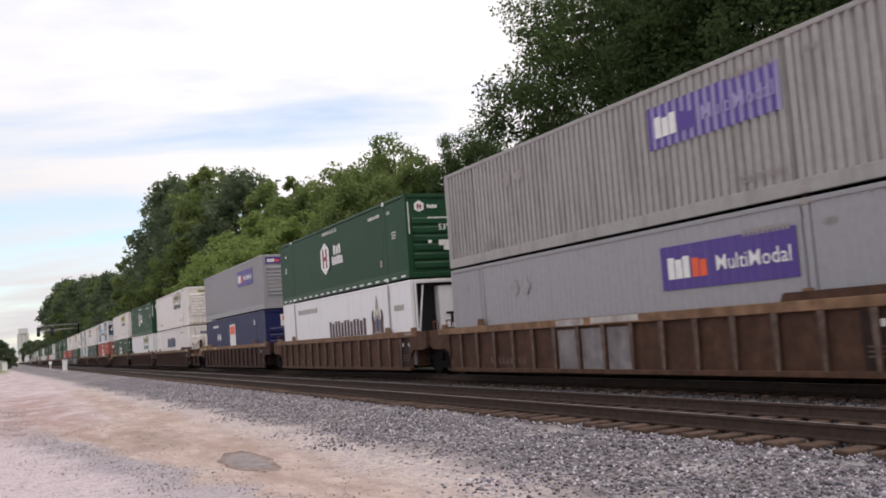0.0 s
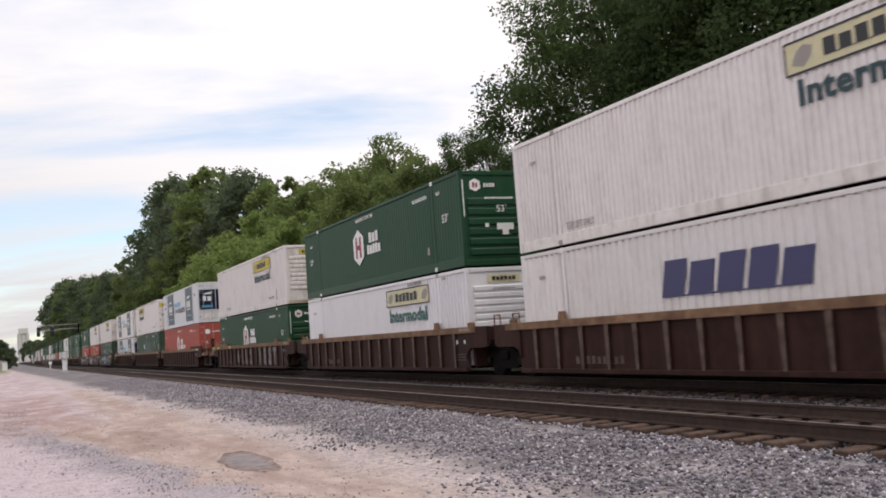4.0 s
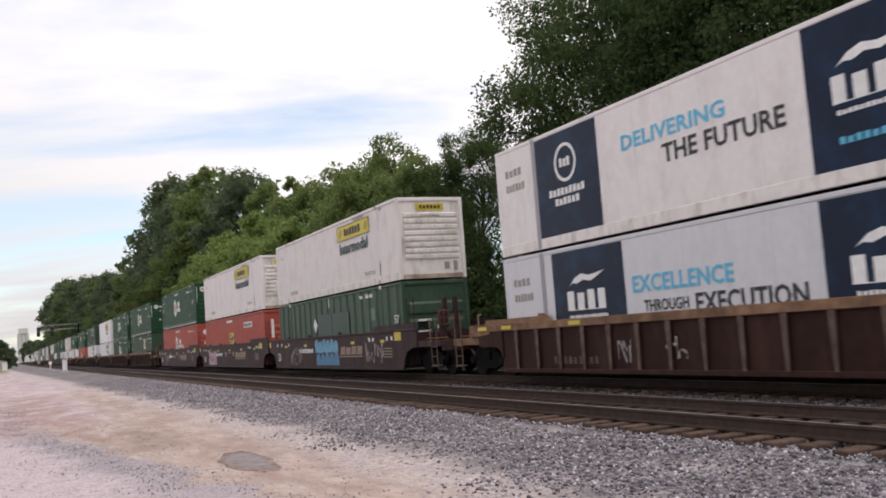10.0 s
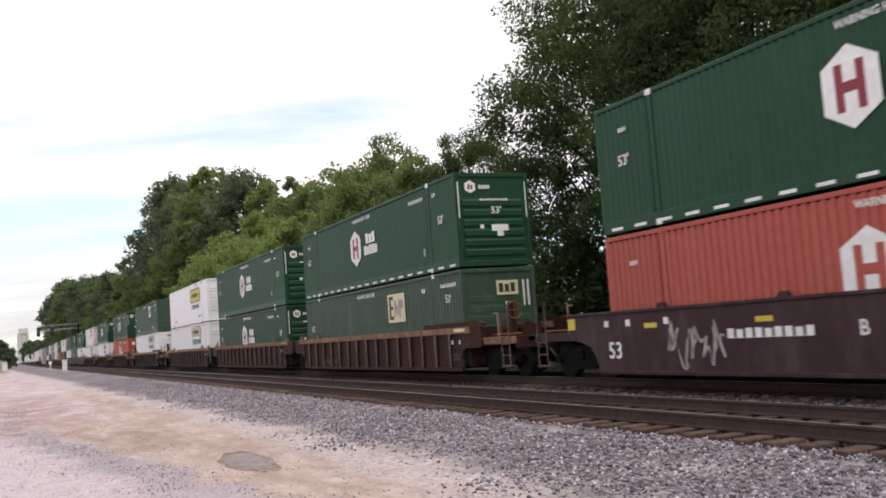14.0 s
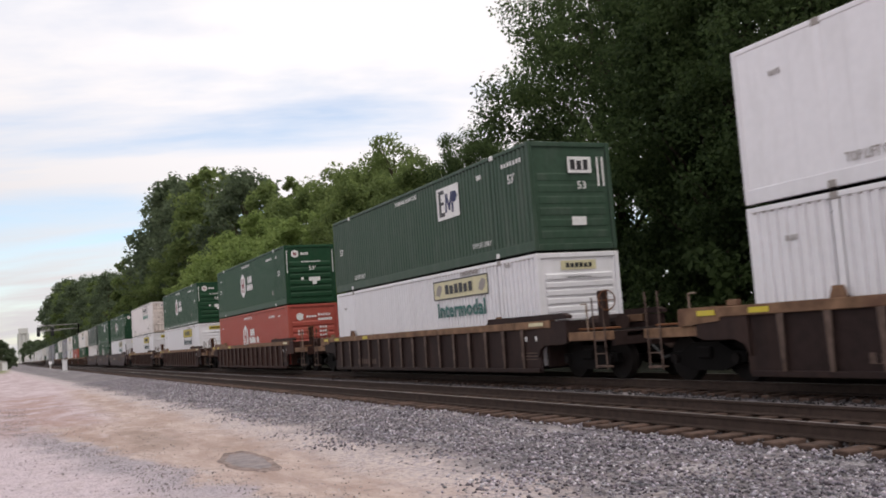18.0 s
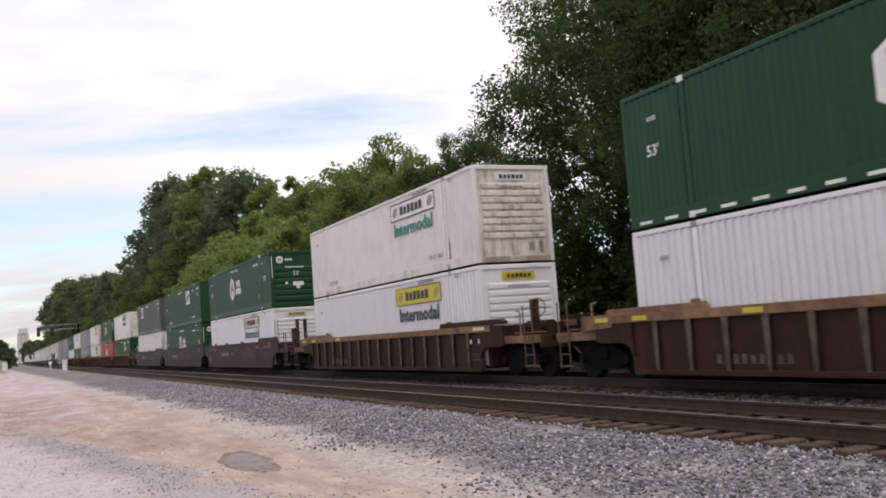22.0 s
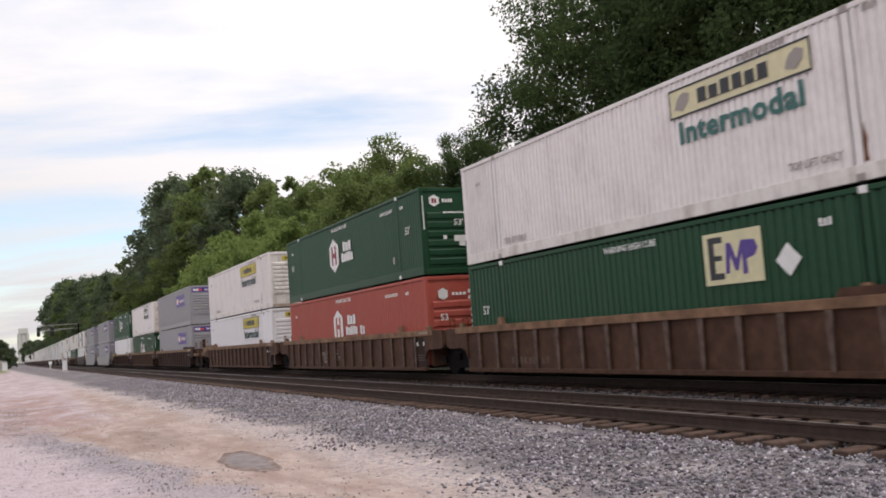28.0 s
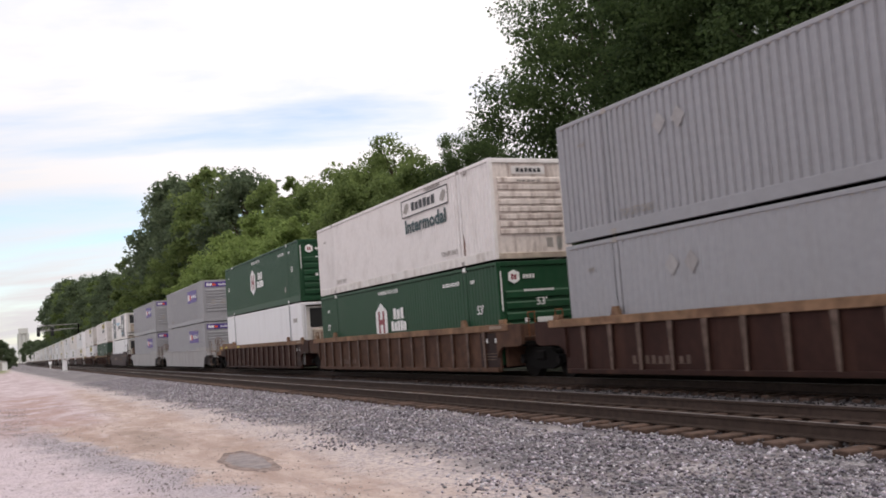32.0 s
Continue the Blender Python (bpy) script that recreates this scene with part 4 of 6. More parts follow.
def red_plain():
    c = shell("container", "red steel container with a yellow square sign", "red", 0.25, 0.034, ribs=(6, 0.30, 2.14))
    emblem_emp(c, "yellow", "ink", "blue", x=8.15, z=1.52, s=0.78)
    part("serial_plate", Shape().box(11.5, 13.5, -0.014, -0.004, 2.12, 2.42), M["chalk"], c)
    part("serial_mark", bars(11.6, 13.4, 2.18, 2.36, 8, y=-0.02), M["ink"], c)
    part("warning_mark", bars(6.9, 8.5, 2.56, 2.70, 9), M["chalk"], c)
    e = part("end_sign", end_poly([(1.0, 1.62), (2.0, 1.62), (2.0, 2.42), (1.0, 2.42)], 0.012), M["yellow"], c)
    part("end_sign_mark", end_bars(1.1, 1.9, 1.75, 2.3, 2, x=0.02), M["ink"], e)
    part("end_strip", Shape().box(CL - 0.002, CL + 0.008, 0.40, 0.55, 1.4, 2.4), M["chalk"], c)
    return c


def jb(body="cream", base="yellow", word="teal", pitch=0.175, end="nose", x=11.55, z=2.34, hh=0.29, big=1.0, simple=False, frame_mat="ink", label=None):
    c = shell("container", label or "cream-white steel container with a yellow sign", body, pitch, 0.045 if pitch == 0.21 else 0.036, end=end, ribs=(8, 0.70, 2.40), casting="greyink", simple=simple)
    sign_jb(c, base, word=word, on_end=not simple and end == "nose", x=x, z=z, hh=hh, frame_mat=frame_mat, big=big)
    if simple:
        return c
    small_marks(c, "greyink", size=False, zn=2.68, xs=-0.9)
    if end == "door":
        for a, b in ((0.12, CW / 2 - 0.03), (CW / 2 + 0.03, CW - 0.12)):
            p = part("end_sign", Shape().box(CL + 0.03, CL + 0.034, a, b, 2.22, 2.56), M[base], c)
            part("end_name_mark", end_bars(a + 0.3, b - 0.2, 2.28, 2.48, 4, x=0.04), M["ink"], p)
        part("door_placard", Shape().box(CL + 0.03, CL + 0.034, 1.95, 2.3, 0.82, 1.16), M["yellow"], c)
        part("door_vent", Shape().box(CL + 0.02, CL + 0.026, 0.30, 0.75, 1.40, 1.60), M["greyink"], c)
    # rust running down beside the lifting post
    part("rust_streak", poly([(LIFT_B + 0.10, 0.30), (LIFT_B + 0.19, 0.30), (LIFT_B + 0.17, 0.52), (LIFT_B + 0.20, 0.66), (LIFT_B + 0.13, 0.95), (LIFT_B + 0.11, 0.60)], 0.008, 0.004), M["rust"], c, "rust running down beside the lifting post")
    return c


def emblem_emp(c, base="chalk", ink="ink", second="blue", x=11.2, z=2.05, s=1.0, end=False):
    p = part("emblem", Shape().box(x - 0.78 * s, x + 0.78 * s, -0.016, -0.006, z - 0.5 * s, z + 0.5 * s), M[base], c, "square sign with dark and blue bars")
    part("emblem_bar", poly([(x + u * s, z + w * s) for u, w in ((-0.64, -0.40), (-0.24, -0.40), (-0.24, -0.28), (-0.48, -0.28), (-0.48, -0.04), (-0.28, -0.04), (-0.28, 0.06), (-0.48, 0.06), (-0.48, 0.30), (-0.24, 0.30), (-0.24, 0.42), (-0.64, 0.42))], -0.022, 0.007), M[ink], p)
    part("emblem_swash", poly([(x + u * s, z + w * s) for u, w in ((-0.20, -0.30), (-0.10, -0.30), (-0.05, 0.05), (0.06, -0.26), (0.14, -0.26), (0.26, 0.08), (0.26, -0.34), (0.38, -0.34), (0.38, -0.06), (0.58, -0.02), (0.68, 0.12), (0.60, 0.28), (0.26, 0.30), (0.11, -0.06), (-0.02, 0.28), (-0.14, 0.28))], -0.022, 0.007), M[second], p)
    return p


def emp(body="sage", base="chalk", second="blue", x=11.2, z=2.05, diamond=False, wide=False, label=None, ribs=(6, 0.30, 2.14, None, 0.014)):
    c = shell("container", label or "dark green steel container with a square white sign", body, 0.66 if wide else 0.22, 0.05 if wide else 0.026, ribs=ribs, casting="chalk")
    emblem_emp(c, base, "ink", second, x, z)
    small_marks(c, "chalk", number=False, size=False, warn=True, top_only=not wide)
    part("serial_mark", bars(14.7, 15.85, 2.42, 2.54, 7, gap=0.45), M["chalk"], c)
    part("type_mark", bars(13.2, 13.5, 2.36, 2.50, 3, gap=0.4), M["chalk"], c)
    word_on_side("53'", 0.34, M["chalk"], c, 15.2, 2.05)
    word_on_side("53'", 0.34, M["chalk"], c, 1.0, 1.56)
    if diamond:
        part("diamond_placard", poly([(12.45, 1.58), (12.75, 1.88), (12.45, 2.18), (12.15, 1.88)]), M["chalk"], c)
        part("end_diamond", end_poly([(0.85, 1.30), (1.13, 1.62), (0.85, 1.94), (0.57, 1.62)], 0.012), M["chalk"], c)
    e = part("end_sign", end_poly([(1.20, 2.06), (1.95, 2.06), (1.95, 2.50), (1.20, 2.50)], 0.008), M[base], c)
    part("end_sign_mark", end_bars(1.28, 1.9, 2.14, 2.42, 3, x=0.014), M["ink"], e)
    word_on_end("53", 0.30, M["chalk"], c, 1.60, 1.72, x=0.010)
    part("end_label", end_poly([(1.2, 0.65), (1.65, 0.65), (1.65, 0.88), (1.2, 0.88)], 0.01), M["chalk"], c)
    for yy in (2.12, 2.28):
        part("end_serial_mark", Shape().box(CL + 0.004, CL + 0.012, yy, yy + 0.06, 1.7, 2.5), M["chalk"], c)
    return c


def green_wide(x_diamond=6.0):
    c = shell("container", "weathered green steel container with broad fluted panels", "sage", 0.82, 0.055, ribs=(3, 0.5, 2.3), casting="chalk")
    part("diamond_placard", poly([(x_diamond, 1.40), (x_diamond + 0.3, 1.72), (x_diamond, 2.04), (x_diamond - 0.3, 1.72)]), M["chalk"], c)
    for a, b, k in ((11.9, 12.3, 3), (12.55, 12.9, 3), (13.0, 13.35, 3)):
        part("serial_mark", bars(a, b, 2.53, 2.67, k, gap=0.35), M["chalk"], c)
    part("stripe_mark", Shape().box(8.0, 8.07, -0.014, -0.004, 2.42, 2.80), M["chalk"], c)
    part("faded_patch", Shape().box(13.05, 13.5, -0.012, -0.002, 1.66, 2.12), M["pale_green"], c, "paler square of repainted green")
    for a, b in ((6.3, 8.25), (8.4, 10.45)):
        part("faded_patch", Shape().box(a, b, 0.004, 0.012, 1.22, 2.16), M["dull_green"], c, "dull rectangle of overpainted green")
    word_on_side("53'", 0.40, M["chalk"], c, 15.6, 1.60)
    word_on_end("53", 0.30, M["chalk"], c, 1.4, 1.2, x=0.0)
    part("end_label", end_poly([(0.55, 1.1), (1.05, 1.1), (1.05, 1.55), (0.55, 1.55)], 0.0), M["chalk"], c)
    return c


def fedex(body="bluegrey", low=False):
    c = shell("container", "grey steel container with a purple sign panel", body, 0.23, 0.052 if body == "grey" else 0.012 if low else 0.040, ribs=(8, 0.70, 2.30), casting="greyink")
    x0, x1, z0, z1 = 10.16, 13.88, 1.56, 2.46
    p = part("sign", corrugated(x0, x1, z0, z1, 0.232, 0.02 if body == "grey" else 0.008, y=-0.008), M["faded_purple"] if body == "grey" else M["purple"], c, "purple sign panel with white and orange bars")
    for i in range(16 if body == "grey" else 0):
        xa = x0 + i * 0.2325
        part("sign_stripe", Shape().box(xa, xa + 0.11, -0.013, -0.008, z0, z1), M["purple"], p, "stripe of purple left on a rib")
    part("name_mark", bars(x0 + 0.22, x0 + 0.92, 1.78, 2.22, 3, y=-0.016, gap=0.12), M["chalk"], p)
    part("name_mark", bars(x0 + 0.96, x0 + 1.42, 1.78, 2.16, 2, y=-0.016, gap=0.12), M["orange"] if body != "grey" else M["purple"], p)
    word_on_side("MultiModal", 0.42, M["chalk"] if body != "grey" else M["faded_purple"], p, x0 + 2.62, 1.98, y=-0.018, width=1.9, bold=0.004)
    small_marks(c, "greyink", size=False)
    for x in (3.93, 4.54):
        part("placard_diamond", poly([(x, 1.86), (x + 0.22, 2.1), (x, 2.34), (x - 0.22, 2.1)], -0.010), M["cargrey"] if body != "grey" else M["greyink"], c)
    e = part("end_sign", end_poly([(0.20, 2.42), (CW - 0.20, 2.42), (CW - 0.20, 2.76), (0.20, 2.76)], -0.016), M["purple"], c)
    part("end_name_mark", end_bars(0.30, 0.70, 2.50, 2.68, 3, x=-0.008, gap=0.12), M["chalk"], e)
    part("end_name_mark", end_bars(0.72, 0.96, 2.50, 2.66, 2, x=-0.008, gap=0.12), M["orange"], e)
    part("end_name_mark", end_bars(1.15, 2.2, 2.52, 2.64, 9, x=-0.008, gap=0.3), M["chalk"], e)
    for y in (0.75, 1.45):
        part("end_diamond", end_poly([(y, 1.05), (y + 0.26, 1.33), (y, 1.61), (y - 0.26, 1.33)], -0.004), M["greyink"], c)
    return c


def swift(end="nose"):
    c = shell("container", "dull white steel container with slanted dark blue bars", "cream", 0.25, 0.034, ribs=(2, 0.4, 2.4), end=end)
    part("name_mark", bars(5.75, 9.9, 1.42, 2.18, 5, lean=0.25, gap=0.16), M["indigo"], c, "slanted dark blue bars of the name")
    small_marks(c, "greyink", size=False, top_only=False)
    part("end_name_mark", end_bars(0.9, 1.6, 2.30, 2.46, 5), M["indigo"], c)
    part("end_diamond", end_poly([(0.7, 0.62), (0.92, 0.86), (0.7, 1.10), (0.48, 0.86)], 0.01), M["chalk"], c)
    for y in (0.6, 1.25, 1.9):
        part("end_flute", Shape().box(CL - 0.03, CL - 0.001, y, y + 0.12, 0.2, 2.7, 0.01), M["cream"], c)
    return c


def white_ribbed():
    c = shell("container", "dull white ribbed steel container with faint stencils", "cream", 0.27, 0.040, ribs=(8, 0.70, 2.40), casting="greyink")
    small_marks(c, "greyink", size=False, top_only=False)
    return c


def plain_blue():
    c = shell("container", "deep blue steel container with a white placard", "blue", 0.25, 0.014, ribs=(5, 0.35, 2.0))
    p = part("placard", Shape().box(7.4, 8.95, -0.016, -0.006, 0.95, 2.42), M["chalk"], c, "white placard with an orange block")
    part("placard_block", Shape().box(7.52, 8.83, -0.022, -0.015, 1.82, 2.32), M["orange"], p)
    for x in (3.9, 4.5):
        part("diamond_placard", poly([(x, 1.47), (x + 0.24, 1.74), (x, 2.01), (x - 0.24, 1.74)]), M["chalk"], c)
    part("serial_mark", bars(2.4, 4.1, 2.36, 2.52, 8), M["chalk"], c)
    part("type_mark", bars(13.7, 13.95, 2.2, 2.5, 2), M["chalk"], c)
    e = part("end_sign", end_poly([(0.85, 2.0), (1.75, 2.0), (1.75, 2.62), (0.85, 2.62)], -0.004), M["chalk"], c)
    part("end_sign_block", end_poly([(0.95, 2.28), (1.65, 2.28), (1.65, 2.56), (0.95, 2.56)], 0.004), M["orange"], e)
    return c


def reefer(livery, end="reefer"):
    label = {"k": "white refrigerated container with dark blue panels", "f": "white refrigerated container with dark blue panels and lettering", "c": "white refrigerated container with a maroon word and crest", "p": "plain white refrigerated container"}[livery]
    c = shell("container", label, {"f": "cream", "k": "dull_white"}.get(livery, "white"), 0, 0.0, end=end, lift=False, casting="greyink")
    for x in (LIFT_A, LIFT_B):
        part("lift_post", Shape().box(x - 0.09, x + 0.09, -0.004, 0.10, 0.02, CH - 0.02, 0.01), M["bluegrey"], c, "pale grey lifting post")
    if livery in "kf":
        for i, (a, b) in enumerate(((2.12, 4.85) if livery == "f" else (2.5, 5.45), (11.05, 13.85))):
            p = part("panel", Shape().box(a, b, 0.004, 0.018, 0.20, CH - 0.11), M["navy"], c, "dark blue printed panel")
            m = (a + b) / 2
            if livery == "f" and i == 0:
                ring_ = Shape()
                for k in range(20):
                    u, w = 2 * math.pi * k / 20, 2 * math.pi * (k + 1) / 20
                    ring_.prism([(m + 0.40 * math.cos(u), 2.0 + 0.40 * math.sin(u)), (m + 0.48 * math.cos(u), 2.0 + 0.48 * math.sin(u)), (m + 0.48 * math.cos(w), 2.0 + 0.48 * math.sin(w)), (m + 0.40 * math.cos(w), 2.0 + 0.40 * math.sin(w))], -0.006, 0.002)
                part("round_emblem", ring_, M["chalk"], p)
                part("name_mark", bars(m - 0.25, m + 0.25, 1.9, 2.12, 3, y=-0.006), M["chalk"], p)
                part("name_mark", bars(m - 0.8, m + 0.8, 1.22, 1.40, 9, y=-0.006), M["chalk"], p)
                part("name_mark", bars(m - 0.55, m + 0.55, 0.98, 1.15, 6, y=-0.006), M["chalk"], p)
            else:
                part("swoosh", poly([(m - 0.74, 1.93), (m - 0.58, 2.00), (m - 0.40, 1.97), (m - 0.15, 2.05), (m + 0.15, 2.00), (m + 0.42, 2.08), (m + 0.76, 2.22), (m + 0.40, 2.17), (m + 0.10, 2.14), (m - 0.20, 2.20), (m - 0.48, 2.12)], -0.006), M["chalk"], p)
                part("name_mark", bars(m - 0.86, m + 0.86, 1.33, 1.80, 4, y=-0.006, gap=0.34), M["chalk"], p)
                part("name_mark", bars(m - 0.8, m + 0.8, 1.14, 1.22, 14, y=-0.006), M["chalk"], p)
                part("web_mark", bars(m - 0.8, m + 0.8, 0.66, 0.78, 10, y=-0.006), M["skyblue"], p)
        if livery == "f":
            word_on_side("DELIVERING", 0.46, M["skyblue"], c, 7.42, 1.93, y=0.006, width=3.3, bold=0.025)
            word_on_side("THE FUTURE", 0.54, M["ink"], c, 8.85, 1.42, y=0.006, width=3.4, bold=0.025)
        else:
            word_on_side("EXCELLENCE", 0.50, M["skyblue"], c, 7.3, 1.76, y=0.006, width=3.15, bold=0.025)
            word_on_side("THROUGH", 0.34, M["ink"], c, 6.82, 1.28, y=0.006, width=1.45, bold=0.02)
            word_on_side("EXECUTION", 0.54, M["ink"], c, 9.2, 1.24, y=0.006, width=2.9, bold=0.025)
        part("serial_mark", bars(0.5, 1.4, 2.1, 2.30, 4, y=0.008), M["greyink"], c)
        part("serial_mark", bars(0.5, 1.5, 1.7, 1.90, 6, y=0.008), M["greyink"], c)
    if livery == "c":
        part("name_mark", bars(7.15, 11.7, 1.16, 1.80, 12, y=0.006, gap=0.26), M["darkred"], c, "dark maroon bars of the name")
        k = part("crest", poly([(12.62, 1.14), (13.10, 1.14), (13.14, 1.75), (13.02, 2.05), (12.95, 2.42), (12.86, 2.62), (12.78, 2.42), (12.70, 2.05), (12.58, 1.75)], 0.006), M["greyink"], c, "grey, gold and blue crest with supporters")
        for sx in (-1, 1):
            part("crest_supporter", poly([(12.86 + sx * u, w) for u, w in ((0.26, 1.14), (0.60, 1.14), (0.56, 1.45), (0.62, 1.78), (0.50, 2.02), (0.36, 2.06), (0.38, 1.80), (0.26, 1.60))][::sx], 0.004), M["darkred"], k, "dark brown figure beside the shield")
        part("crest_shield", poly([(12.70, 1.24), (13.02, 1.24), (13.06, 1.62), (12.86, 1.78), (12.66, 1.62)], 0.001), M["indigo"], k, "blue shield")
        part("crest_crown", poly([(12.74, 1.84), (12.98, 1.84), (13.0, 2.10), (12.86, 2.02), (12.72, 2.10)], 0.001), M["pale_yellow"], k, "gold crown over the shield")
        part("crest_band", poly([(12.35, 1.10), (13.37, 1.10), (13.37, 1.20), (12.35, 1.20)], -0.003), M["gold"], k)
        part("maker_mark", bars(2.6, 5.6, 2.30, 2.52, 9, y=0.006), M["greyink"], c)
        part("serial_mark", bars(14.6, 15.5, 1.9, 2.1, 6, y=0.006), M["greyink"], c)
    if livery != "c":
        part("serial_mark", bars(14.7, 15.4, 2.0, 2.2, 4, y=0.006), M["greyink"], c)
    if end == "door":
        for a, b in ((0.12, CW / 2 - 0.03), (CW / 2 + 0.03, CW - 0.12)):
            p = part("end_panel", Shape().box(CL - 0.006, CL - 0.002, a, b, 0.92, 2.36), M["navy"], c, "dark blue printed door panel")
            part("name_mark", end_bars(a + 0.25, b - 0.2, 1.55, 1.92, 2, x=0.006), M["chalk"], p)
            part("swoosh", end_poly([(a + 0.25, 2.02), (b - 0.3, 2.02), (b - 0.15, 2.22), (a + 0.5, 2.14)], 0.006), M["chalk"], p)
            part("placard", Shape().box(CL - 0.006, CL - 0.002, a + 0.06, b - 0.06, 0.30, 0.62), M["cream_worn"], c, "stained cream door placard")
            part("word_mark", end_bars(a + 0.2, b - 0.15, 1.08, 1.24, 5, x=0.006), M["skyblue"], p)
    return c


BUILD = {
    "hub": lambda: hub_green(), "hubd": lambda: hub_green(True),
    "red": lambda: hub_red(), "reddoor": lambda: hub_red("door"), "redemp": red_plain,
    "jb": lambda: jb(), "jbpale": lambda: jb(base="pale_yellow", word="pine", label="cream-white steel container with a faded yellow sign"),
    "jbw": lambda: jb("white", word="teal", pitch=0.0, x=11.7, z=2.03, hh=0.48, big=0.86, label="clean white container with a black-framed yellow sign"),
    "jbwf": lambda: jb("white", base="pale_yellow", word="pine", pitch=0.21, label="white ribbed container with a faded framed sign"),
    "jbwy": lambda: jb("white", word="teal", pitch=0.21, label="white ribbed container with a bright yellow sign"),
    "jbdim": lambda: jb(base="pale_yellow", label="stained cream-white container with a faded yellow sign"),
    "jbgd": lambda: jb(base="cream", label="cream-white steel container with a dark-outlined sign"),
    "jbg": lambda: jb(base="cream", word="sea", label="cream-white steel container with a black-outlined sign"),
    "jbdoor": lambda: jb(end="door", x=4.76, label="cream-white container with doors leading and a yellow sign"),
    "jbfar": lambda: jb(simple=True), "jbwfar": lambda: jb("white", base="pale_yellow", pitch=0.25, simple=True, label="white steel container with a pale sign"),
    "emp": lambda: emp(), "empg": lambda: emp("green"), "empy": lambda: emp("sage", "pale_yellow", "greyink", x=10.9, z=2.0),
    "empgd": lambda: emp("green", "pale_yellow", "purple", x=11.07, z=2.06, diamond=True, label="bright green steel container with a yellow square sign"),
    "empslate": lambda: emp("slate", x=4.0, z=2.15, wide=True, label="grey-green fluted container with a small white sign", ribs=(3, 0.5, 2.3)),
    "wide": green_wide, "fedex": lambda: fedex(), "fedexold": lambda: fedex("grey"), "fedexlow": lambda: fedex(low=True),
    "swift": swift, "ribbed": white_ribbed, "blue": plain_blue,
    "kdoor": lambda: reefer("k", "door"), "f": lambda: reefer("f"), "cre": lambda: reefer("c"), "plain": lambda: reefer("p"),
}
MADE = {}
MOVERS = []
CONT_Y, UP_Z, LOW_Z = 12.42, 3.30, 0.335


def set_container(kind, s, z):
    m = pose(s, CONT_Y, z)
    if kind in MADE:
        ob = copy_thing(MADE[kind], m)
    else:
        ob = MADE[kind] = BUILD[kind]()
        ob.matrix_basis = m
    MOVERS.append((ob, s, CONT_Y, z))
    return ob


# ---- well cars ----
# A car's space: x as its container's, y from the container's trackside face, z from the rail tops.
Y0, Y1 = -0.20, CW + 0.20


def truck(car, x, plain=False):
    """A two-axle truck: bolster with side frames, bearing caps, and wheelsets."""
    if plain:
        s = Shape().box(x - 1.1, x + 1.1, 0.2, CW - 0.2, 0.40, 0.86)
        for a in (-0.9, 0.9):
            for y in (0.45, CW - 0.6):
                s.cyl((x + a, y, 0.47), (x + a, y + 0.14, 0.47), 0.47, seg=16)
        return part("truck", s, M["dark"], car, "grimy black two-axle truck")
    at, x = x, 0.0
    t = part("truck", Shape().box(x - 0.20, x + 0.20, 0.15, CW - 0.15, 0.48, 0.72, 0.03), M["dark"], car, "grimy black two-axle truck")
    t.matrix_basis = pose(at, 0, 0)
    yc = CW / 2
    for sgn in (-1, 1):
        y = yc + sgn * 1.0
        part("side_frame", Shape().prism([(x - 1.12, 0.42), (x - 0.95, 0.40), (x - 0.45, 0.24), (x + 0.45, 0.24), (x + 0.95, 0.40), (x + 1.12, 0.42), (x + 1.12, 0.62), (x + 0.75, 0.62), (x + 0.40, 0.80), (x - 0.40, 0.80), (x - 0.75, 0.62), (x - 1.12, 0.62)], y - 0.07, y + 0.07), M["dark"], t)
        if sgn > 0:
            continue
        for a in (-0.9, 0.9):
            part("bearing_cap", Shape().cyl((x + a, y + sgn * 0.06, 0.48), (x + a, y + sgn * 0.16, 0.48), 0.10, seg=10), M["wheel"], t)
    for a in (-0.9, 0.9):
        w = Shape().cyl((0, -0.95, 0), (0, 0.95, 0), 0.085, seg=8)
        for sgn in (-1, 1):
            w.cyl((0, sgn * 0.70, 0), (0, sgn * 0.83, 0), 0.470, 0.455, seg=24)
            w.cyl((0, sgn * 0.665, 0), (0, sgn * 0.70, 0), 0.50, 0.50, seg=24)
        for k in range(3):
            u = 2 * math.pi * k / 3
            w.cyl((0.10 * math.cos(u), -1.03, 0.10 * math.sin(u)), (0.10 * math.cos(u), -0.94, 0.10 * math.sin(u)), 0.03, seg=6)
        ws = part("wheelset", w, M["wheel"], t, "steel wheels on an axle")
        ws.matrix_basis = pose(x + a, yc, 0.47)
    return t


